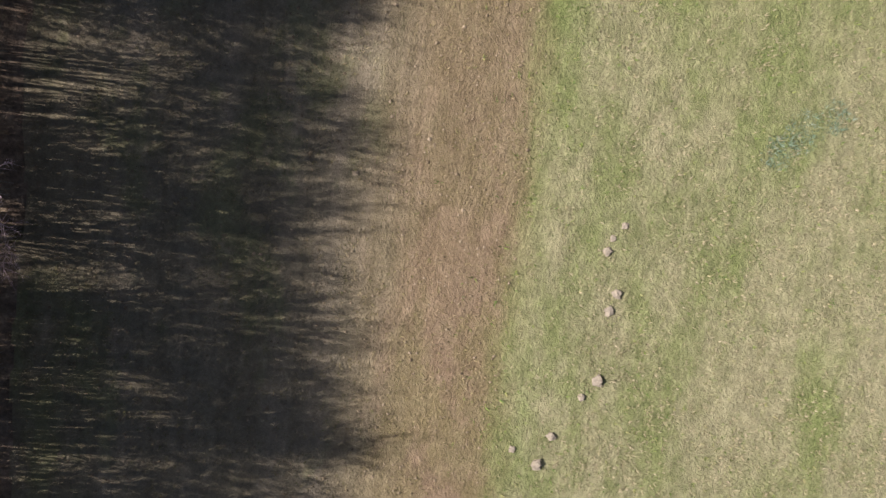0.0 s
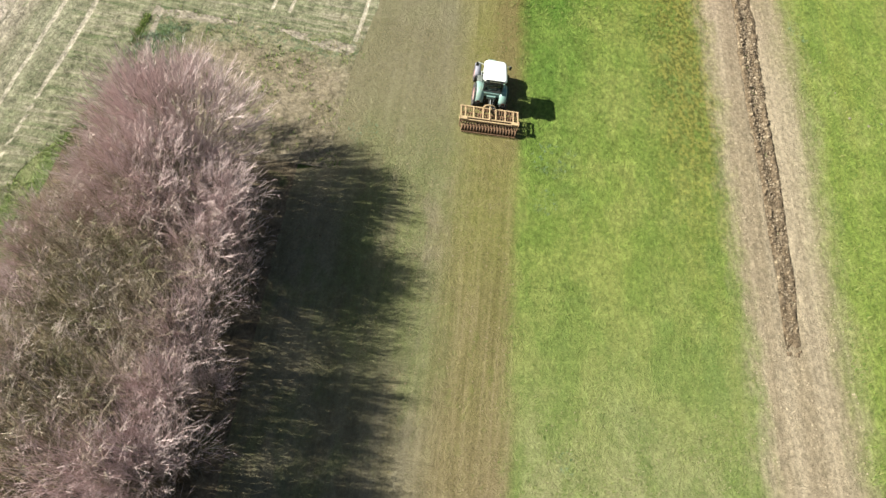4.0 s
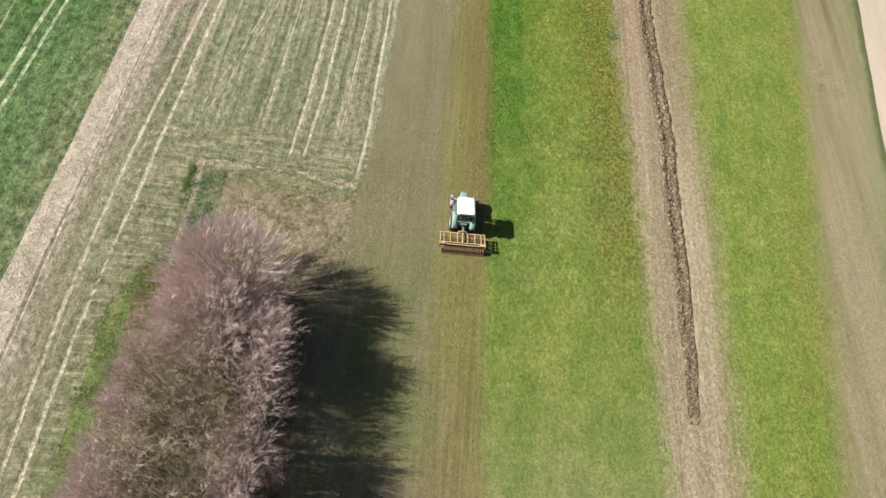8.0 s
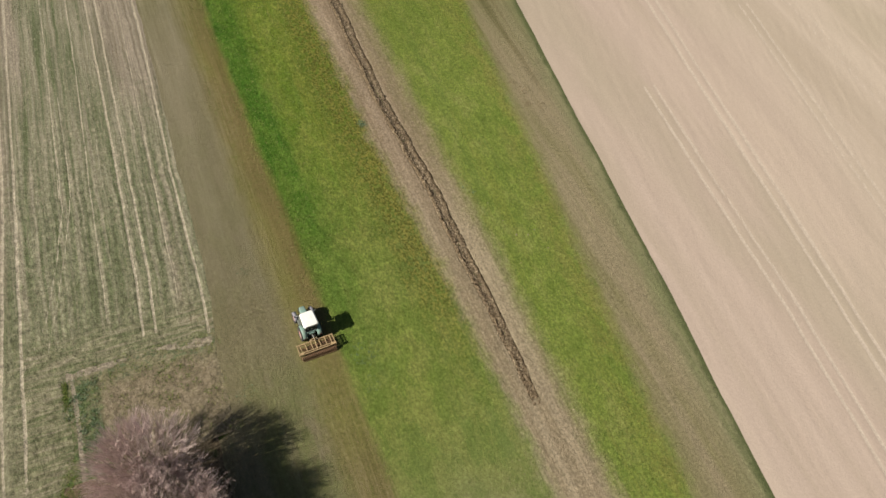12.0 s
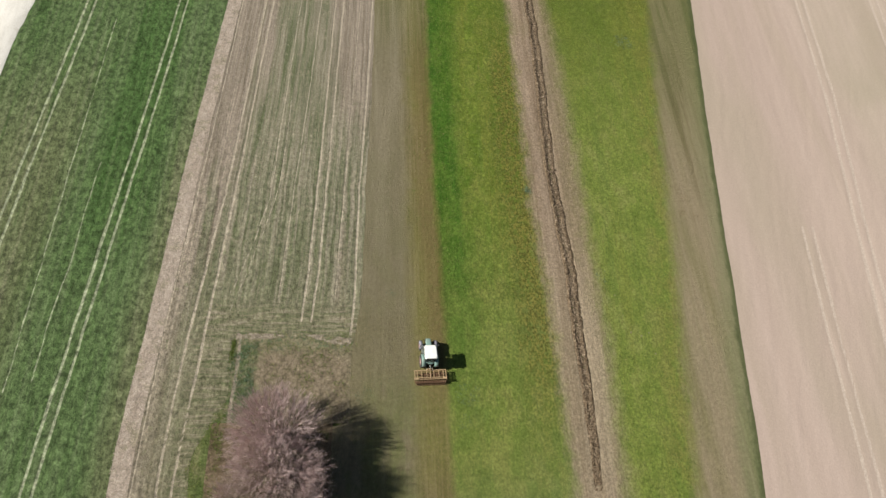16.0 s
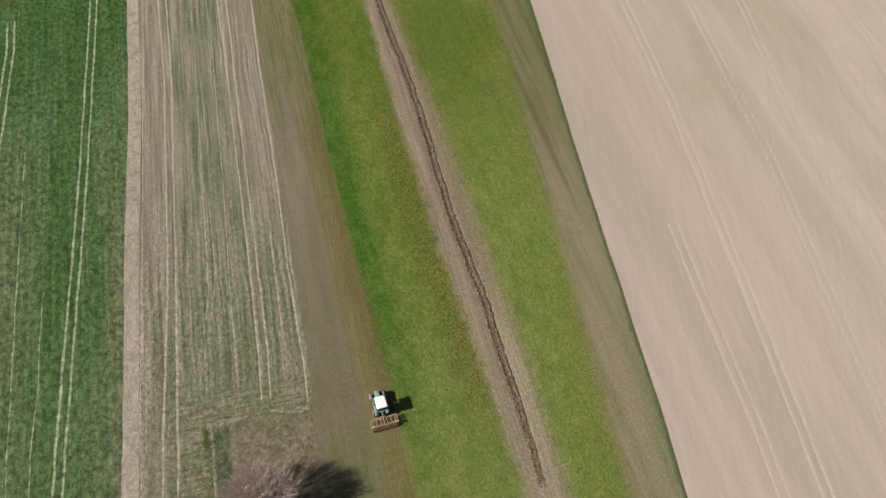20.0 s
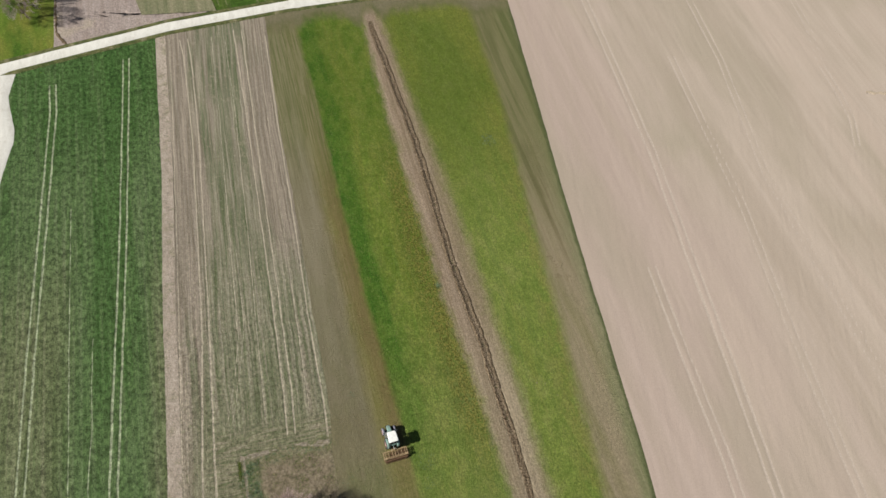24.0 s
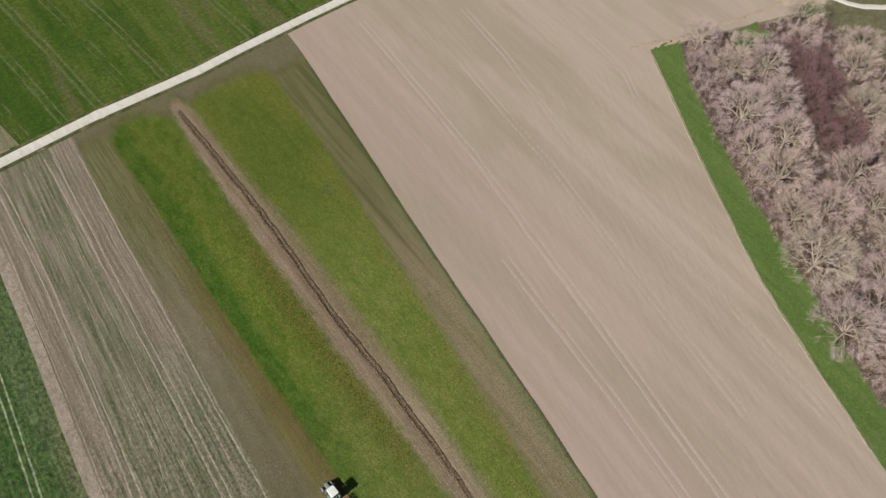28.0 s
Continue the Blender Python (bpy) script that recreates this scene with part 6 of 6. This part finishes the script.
def wheel(parent, name, x, y, radius, width, rim_radius, lugs, out):
    """A wheel: tyre with lugs, dished rim, hub."""
    hub = new(name)
    hub.parent = parent
    hub.matrix_local = pose(x, y, radius - 0.03)
    w = width / 2
    bm = bmesh.new()
    turned(bm, [(-w * 0.72, rim_radius), (-w * 0.95, rim_radius + 0.05), (-w, radius * 0.86), (-w * 0.82, radius * 0.955), (-w * 0.4, radius * 0.975), (w * 0.4, radius * 0.975), (w * 0.82, radius * 0.955), (w, radius * 0.86), (w * 0.95, rim_radius + 0.05), (w * 0.72, rim_radius)])
    for k in range(lugs):
        for side in (-1, 1):
            a = 2 * math.pi * (k + 0.5 * (side > 0)) / lugs
            t = Matrix.Rotation(a, 4, "X") @ Matrix.Translation((side * w * 0.46, 0, radius * 0.985)) @ Matrix.Rotation(side * radians(40), 4, "Z")
            box(bm, (0, 0, 0), (w * 1.15, 0.055 + radius * 0.03, radius * 0.06), 0, t) if False else bmesh.ops.create_cube(bm, size=1.0, matrix=t @ Matrix.Diagonal((w * 1.15, 0.05 + radius * 0.03, radius * 0.06, 1)))
    part("tyre", bm, RUBBER, hub, "dusty black lugged tyre")
    bm = bmesh.new()
    o = out * w
    turned(bm, [(-o * 0.7, rim_radius * 1.01), (o * 0.75, rim_radius * 1.01), (o * 0.72, rim_radius * 0.93), (o * 0.3, rim_radius * 0.8), (o * 0.22, rim_radius * 0.4), (o * 0.35, rim_radius * 0.34), (o * 0.35, 0.01)], 28)
    part("rim", bm, RIM, hub, "dull red wheel rim")
    bm = bmesh.new()
    for k in range(8):
        a = 2 * math.pi * k / 8
        rod(bm, (o * 0.2, 0.24 * rim_radius * math.cos(a), 0.24 * rim_radius * math.sin(a)), (o * 0.42, 0.24 * rim_radius * math.cos(a), 0.24 * rim_radius * math.sin(a)), 0.018, 6)
    part("wheel_nuts", bm, STEEL, hub)
    return hub


def build_tractor(m):
    root = new("tractor")
    root.matrix_world = m
    tagged(root, "sage-green farm tractor with white roof and red rims", "tractor")
    for s in (-1, 1):
        wheel(root, "rear_wheel", s * 0.98, 0.0, 0.83, 0.54, 0.5, 18, s)
        wheel(root, "front_wheel", s * 0.97, 2.3, 0.62, 0.44, 0.36, 16, s)
    # running gear
    bm = bmesh.new()
    box(bm, (0, 0.35, 0.78), (0.56, 1.5, 0.55), 0.05)
    box(bm, (0, 1.9, 0.72), (0.46, 2.0, 0.4), 0.05)
    rod(bm, (-0.75, 0, 0.8), (0.75, 0, 0.8), 0.16, 14)
    rod(bm, (-0.8, 2.3, 0.59), (0.8, 2.3, 0.59), 0.1, 12)
    box(bm, (0, 2.7, 0.72), (0.5, 0.5, 0.34), 0.04)
    part("chassis", bm, BLACK, root, "black iron chassis and axles")
    # bonnet
    bm = bmesh.new()
    rings = []
    for y, w, top, low in ((0.95, 0.8, 1.86, 0.95), (1.4, 0.78, 1.83, 0.93), (2.0, 0.74, 1.77, 0.9), (2.6, 0.68, 1.7, 0.88), (2.84, 0.62, 1.62, 0.86), (2.95, 0.5, 1.5, 0.9)):
        rings.append([(px, y, (top + low) / 2 + pz) for px, pz in rounded(w, top - low, 0.11)])
    loft(bm, rings)
    part("bonnet", bm, PAINT, root, "sage-green bonnet")
    bm = bmesh.new()
    box(bm, (0, 2.96, 1.2), (0.42, 0.03, 0.5), 0.01)
    for k in range(7):
        box(bm, (0, 2.98, 1.0 + 0.07 * k), (0.4, 0.02, 0.02))
    part("grille", bm, BLACK, root)
    for s in (-1, 1):
        bm = bmesh.new()
        box(bm, (s * 0.21, 2.94, 1.4), (0.14, 0.05, 0.09), 0.015)
        part("headlight", bm, LAMP_CLEAR, root, "clear glass headlight")
        bm = bmesh.new()
        for k in range(5):
            box(bm, (s * 0.375, 1.7 + 0.16 * k, 1.3), (0.02, 0.1, 0.3), 0.005)
        part("side_vent", bm, BLACK, root)
    bm = bmesh.new()
    box(bm, (0, 3.05, 0.75), (0.7, 0.3, 0.35), 0.05)
    part("front_weight", bm, BLACK, root)
    # cab
    bm = bmesh.new()
    box(bm, (0, 0.4, 1.13), (1.24, 1.5, 0.12), 0.03)
    box(bm, (0, 1.1, 1.35), (0.9, 0.08, 0.5), 0.03)
    part("cab_floor", bm, BLACK, root)
    corner = {"front": (0.5, 1.18, 0.58, 0.98), "door": (0.66, 0.45, 0.68, 0.42), "rear": (0.6, -0.38, 0.64, -0.3)}
    for s in (-1, 1):
        for x0, y0, x1, y1 in corner.values():
            bm = bmesh.new()
            pipe(bm, [(s * x0, y0, 1.15), (s * (x0 + 0.06), (y0 + y1) / 2, 1.9), (s * x1, y1, 2.74)], 0.04, 8)
            part("cab_pillar", bm, BLACK, root)
    panes = [[(-0.5, 1.18, 1.5), (0.5, 1.18, 1.5), (0.58, 0.98, 2.72), (-0.58, 0.98, 2.72)], [(-0.6, -0.38, 1.45), (0.6, -0.38, 1.45), (0.64, -0.3, 2.72), (-0.64, -0.3, 2.72)]]
    for s in (-1, 1):
        panes.append([(s * 0.53, 1.12, 1.2), (s * 0.67, 0.48, 1.2), (s * 0.69, 0.45, 2.72), (s * 0.6, 0.95, 2.72)])
        panes.append([(s * 0.67, 0.4, 1.45), (s * 0.62, -0.34, 1.45), (s * 0.65, -0.27, 2.72), (s * 0.69, 0.38, 2.72)])
    for pts in panes:
        bm = bmesh.new()
        a, b, c, d = map(Vector, pts)
        nrm = (b - a).cross(d - a).normalized() * 0.006
        loft(bm, [[p - nrm for p in (a, b, c, d)], [p + nrm for p in (a, b, c, d)]])
        ob = part("cab_window", bm, PANE, root, "tinted cab window glass")
        ob.visible_shadow = False
    bm = bmesh.new()
    box(bm, (0, -0.42, 2.62), (1.3, 0.08, 0.16), 0.02)
    box(bm, (0, -0.44, 1.75), (1.24, 0.06, 0.08), 0.015)
    part("rear_window_frame", bm, BLACK, root)
    bm = bmesh.new()
    rings = []
    for z, grow_by in ((2.72, -0.06), (2.76, 0.0), (2.86, 0.02), (2.95, -0.03), (2.99, -0.14)):
        ring = []
        for px, py in rounded(1.68 + 2 * grow_by, 1.92 + 2 * grow_by, 0.24, 6):
            narrow = 1 - 0.13 * max(0.0, py / 1.0) ** 2
            ring.append((px * narrow, 0.44 + py, z))
        rings.append(ring)
    loft(bm, rings)
    roof = part("cab_roof", bm, WHITE, root, "sunlit white cab roof")
    for x in (-0.32, 0.32):
        bm = bmesh.new()
        box(bm, (x, 0.25, 2.992), (0.035, 1.15, 0.02), 0.006)
        part("roof_rib", bm, WHITE, roof)
    bm = bmesh.new()
    box(bm, (0, -0.5, 2.9), (1.3, 0.12, 0.1), 0.03)
    part("roof_spoiler", bm, BLACK, roof, "dark rear edge of the roof")
    bm = bmesh.new()
    box(bm, (0, 0.55, 3.0), (0.55, 0.5, 0.03), 0.012)
    part("roof_hatch", bm, WHITE, roof)
    for s in (-1, 1):
        bm = bmesh.new()
        box(bm, (s * 0.5, -0.6, 2.8), (0.2, 0.12, 0.12), 0.02)
        part("work_light", bm, BLACK, roof, "black rear work light")
        bm = bmesh.new()
        box(bm, (s * 0.42, 1.42, 2.83), (0.2, 0.08, 0.1), 0.02)
        part("work_light", bm, BLACK, roof)
    bm = bmesh.new()
    box(bm, (0, -0.46, 1.48), (1.16, 0.14, 0.34), 0.03)
    box(bm, (0, -0.55, 1.3), (0.66, 0.18, 0.28), 0.03)
    part("rear_panel", bm, PAINT, root)
    # seat and wheel inside
    bm = bmesh.new()
    box(bm, (0, 0.15, 1.5), (0.5, 0.5, 0.14), 0.05)
    box(bm, (0, -0.12, 1.85), (0.48, 0.12, 0.6), 0.05)
    part("seat", bm, BLACK, root, "dark driver's seat")
    bm = bmesh.new()
    pipe(bm, [(0, 0.95, 1.45), (0, 0.7, 1.78)], 0.03)
    for k in range(14):
        a, b = 2 * math.pi * k / 14, 2 * math.pi * (k + 1) / 14
        rod(bm, (0.19 * math.cos(a), 0.68 + 0.16 * math.sin(a), 1.8 + 0.1 * math.sin(a)), (0.19 * math.cos(b), 0.68 + 0.16 * math.sin(b), 1.8 + 0.1 * math.sin(b)), 0.015, 6)
    part("steering_wheel", bm, BLACK, root)
    # mudguards
    for s in (-1, 1):
        bm = bmesh.new()
        rings = []
        for k in range(13):
            a = radians(14 + 11.4 * k)
            rr = 0.95 + 0.02 * math.sin(a)
            c, si = math.cos(a), math.sin(a)
            rings.append([(s * x, -rr2 * c * 1.0, 0.8 + rr2 * si) for x, rr2 in ((0.56, rr), (1.02, rr), (1.1, rr - 0.06), (1.1, rr - 0.1), (1.02, rr - 0.05), (0.56, rr - 0.05))])
        loft(bm, rings)
        fender = part("rear_mudguard", bm, PAINT, root, "sage-green rear mudguard")
        bm = bmesh.new()
        box(bm, (s * 0.9, -0.93, 1.12), (0.24, 0.05, 0.12), 0.015)
        part("tail_light", bm, LAMP_RED, fender, "red tail light")
        bm = bmesh.new()
        rings = []
        for k in range(8):
            a = radians(25 + 17 * k)
            rings.append([(s * x, 2.3 - r * math.cos(a), 0.6 + r * math.sin(a)) for x, r in ((0.78, 0.72), (1.16, 0.72), (1.2, 0.66), (1.17, 0.68), (0.78, 0.69))])
        loft(bm, rings)
        part("front_mudguard", bm, GREY, root, "lilac-grey front mudguard")
        bm = bmesh.new()
        pipe(bm, [(s * 0.56, 1.12, 2.5), (s * 0.85, 1.35, 2.52), (s * 1.18, 1.55, 2.45)], 0.025)
        arm = part("mirror_arm", bm, CHROME, root, "pale metal mirror arm")
        bm = bmesh.new()
        box(bm, (s * 1.2, 1.56, 2.25), (0.2, 0.07, 0.36), 0.025)
        part("mirror", bm, BLACK, arm)
    bm = bmesh.new()
    box(bm, (-0.74, 1.35, 0.82), (0.42, 0.8, 0.42), 0.08)
    part("fuel_tank", bm, plain("dusty_grey_tank", (0.13, 0.14, 0.13), 0.6, dirt=(0.5, (0.22, 0.19, 0.14))), root, "dusty grey fuel tank")
    bm = bmesh.new()
    for k in range(3):
        box(bm, (-0.93, 0.98, 0.45 + 0.27 * k), (0.24, 0.32, 0.03), 0.008)
    part("steps", bm, BLACK, root)
    bm = bmesh.new()
    pipe(bm, [(-0.52, 1.75, 1.2), (-0.62, 1.72, 1.5), (-0.62, 1.7, 1.9)], 0.05)
    pipe(bm, [(-0.7, 1.55, 1.2), (-0.72, 1.75, 1.35), (-0.55, 1.95, 1.3)], 0.03)
    part("air_pipe", bm, CHROME, root)
    bm = bmesh.new()
    pipe(bm, [(0.5, 1.35, 1.3), (0.56, 1.3, 1.6), (0.58, 1.25, 2.9)], 0.055, 12)
    part("exhaust", bm, STEEL, root, "steel exhaust stack")
    # hitch
    for s in (-1, 1):
        bm = bmesh.new()
        pipe(bm, [(s * 0.32, -0.3, 0.62), (s * 0.42, -1.3, 0.58)], 0.045)
        part("lower_link", bm, STEEL, root)
        bm = bmesh.new()
        pipe(bm, [(s * 0.3, -0.45, 1.25), (s * 0.38, -0.85, 0.64)], 0.03)
        part("lift_rod", bm, BLACK, root)
        bm = bmesh.new()
        pipe(bm, [(s * 0.14, -0.55, 1.3), (s * 0.17, -0.85, 1.42), (s * 0.12, -1.2, 1.2), (s * 0.1, -1.4, 1.05)], 0.018, 6)
        part("hose", bm, BLACK, root)
    bm = bmesh.new()
    pipe(bm, [(0, -0.5, 1.12), (0, -1.36, 1.1)], 0.035)
    part("top_link", bm, CHROME, root, "pale metal top link")
    return root


def build_cultivator(m):
    root = new("cultivator")
    root.matrix_world = m @ Matrix.Diagonal((1, 0.89, 1, 1))
    tagged(root, "muddy yellow spring-tine cultivator with ring roller", "cultivator")
    half = 2.12
    bm = bmesh.new()
    box(bm, (0, -1.45, 0.86), (2 * half, 0.11, 0.11), 0.012)
    part("front_beam", bm, OCHRE, root, "faded yellow front beam")
    bm = bmesh.new()
    box(bm, (0, -2.02, 0.74), (2 * half - 0.1, 0.09, 0.09), 0.012)
    part("middle_beam", bm, RUST, root)
    for dy, z in ((-2.62, 0.9), (-2.82, 0.84)):
        bm = bmesh.new()
        box(bm, (0, dy, z), (2 * half + 0.06, 0.1, 0.1), 0.012)
        part("rear_beam", bm, OCHRE, root, "faded yellow rear beam")
    for s in (-1, 1):
        bm = bmesh.new()
        box(bm, (s * (half - 0.28), -2.72, 0.93), (0.5, 0.3, 0.05), 0.012)
        box(bm, (s * half, -2.72, 0.84), (0.03, 0.4, 0.3), 0.006)
        part("end_plate", bm, OCHRE, root, "chipped yellow end plate")
    for x in (-2.06, -1.74, -1.15, -0.48, 0.46, 1.13, 1.72, 2.06):
        bm = bmesh.new()
        box(bm, (x, -2.03, 0.92), (0.075, 1.16, 0.075), 0.01)
        part("long_bar", bm, OCHRE, root)
    bm = bmesh.new()
    pipe(bm, [(0, -1.42, 1.1), (-0.02, -2.0, 1.05), (-0.02, -2.75, 0.98)], 0.045)
    part("spindle_bar", bm, OCHRE, root)
    bm = bmesh.new()
    pipe(bm, [(-0.45, -1.34, 0.6), (-0.42, -1.36, 0.95), (-0.3, -1.36, 1.12), (-0.1, -1.38, 1.2), (0.1, -1.38, 1.2), (0.3, -1.36, 1.12), (0.42, -1.36, 0.95), (0.45, -1.34, 0.6)], 0.05)
    part("headstock", bm, OCHRE, root, "yellow hitch headstock")
    # spring tines
    bm = bmesh.new()
    path = [(0, 0.0, 0.0), (0, -0.12, 0.1), (0, -0.36, 0.08), (0, -0.5, -0.08), (0, -0.46, -0.3), (0, -0.36, -0.55), (0, -0.3, -0.72), (0, -0.26, -0.88)]
    wide = (0.03, 0.03, 0.03, 0.03, 0.03, 0.03, 0.05, 0.035)
    rings = []
    for k, (p, w) in enumerate(zip(path, wide)):
        d = (Vector(path[min(k + 1, 7)]) - Vector(path[max(k - 1, 0)])).normalized()
        side, out = Vector((1, 0, 0)), Vector((1, 0, 0)).cross(d) * 0.02
        rings.append([Vector(p) + side * w + out, Vector(p) - side * w + out, Vector(p) - side * w - out, Vector(p) + side * w - out])
    loft(bm, rings)
    me = bpy.data.meshes.new("tine")
    bm.to_mesh(me)
    bm.free()
    me.materials.append(RUST)
    for k in range(23):
        piece("tine", me, root, pose(-1.98 + 0.18 * k, -1.5, 0.82), "rusty spring tine" if k == 0 else "")
    for k in range(22):
        piece("tine", me, root, pose(-1.89 + 0.18 * k, -2.06, 0.76))
    bm = bmesh.new()
    box(bm, (0, -2.48, 0.38), (2 * half - 0.14, 0.32, 0.05), 0.015, Matrix.Rotation(radians(-25), 4, "X"))
    part("levelling_board", bm, RUST, root, "earth-caked levelling board")
    for x in (-0.75, 0.55):
        bm = bmesh.new()
        pipe(bm, [(x, -2.05, 0.8), (x + 0.16, -2.3, 0.62), (x + 0.3, -2.45, 0.45)], 0.04)
        part("board_arm", bm, RUST, root)
    # ring roller
    roller = new("roller")
    roller.parent = root
    roller.matrix_local = pose(0.05, -3.05, 0.27)
    tagged(roller, "earth-caked ring roller")
    bm = bmesh.new()
    rod(bm, (-2.0, 0, 0), (2.0, 0, 0), 0.1, 14)
    part("axle", bm, RUST, roller)
    bm = bmesh.new()
    turned(bm, [(-0.02, 0.1), (-0.055, 0.2), (-0.03, 0.28), (0.03, 0.28), (0.055, 0.2), (0.02, 0.1)], 22)
    me = bpy.data.meshes.new("ring")
    bm.to_mesh(me)
    bm.free()
    me.materials.append(RUST)
    for k in range(19):
        piece("ring", me, roller, pose(-1.93 + 0.2145 * k, 0, 0))
    bm = bmesh.new()
    box(bm, (0, 0, 0), (0.05, 0.42, 0.025), 0.0, Matrix.Rotation(radians(20), 4, "X"))
    me = bpy.data.meshes.new("scraper")
    bm.to_mesh(me)
    bm.free()
    me.materials.append(RUST)
    for k in range(18):
        piece("scraper", me, roller, pose(-1.82 + 0.2145 * k, 0.1, 0.34))
    for s in (-1, 1):
        bm = bmesh.new()
        pipe(bm, [(s * 2.04, -2.7, 0.84), (s * 2.08, -2.95, 0.6), (s * 2.06, -3.05, 0.27)], 0.04)
        part("roller_arm", bm, RUST, root)
    bm = bmesh.new()
    box(bm, (0.05, -3.42, 0.16), (3.9, 0.06, 0.1), 0.015)
    part("trailing_bar", bm, RUST, root)
    return root


STAND = seat_on_slope(-0.15, 35.2, 3.0)
build_tractor(STAND)
build_cultivator(STAND)
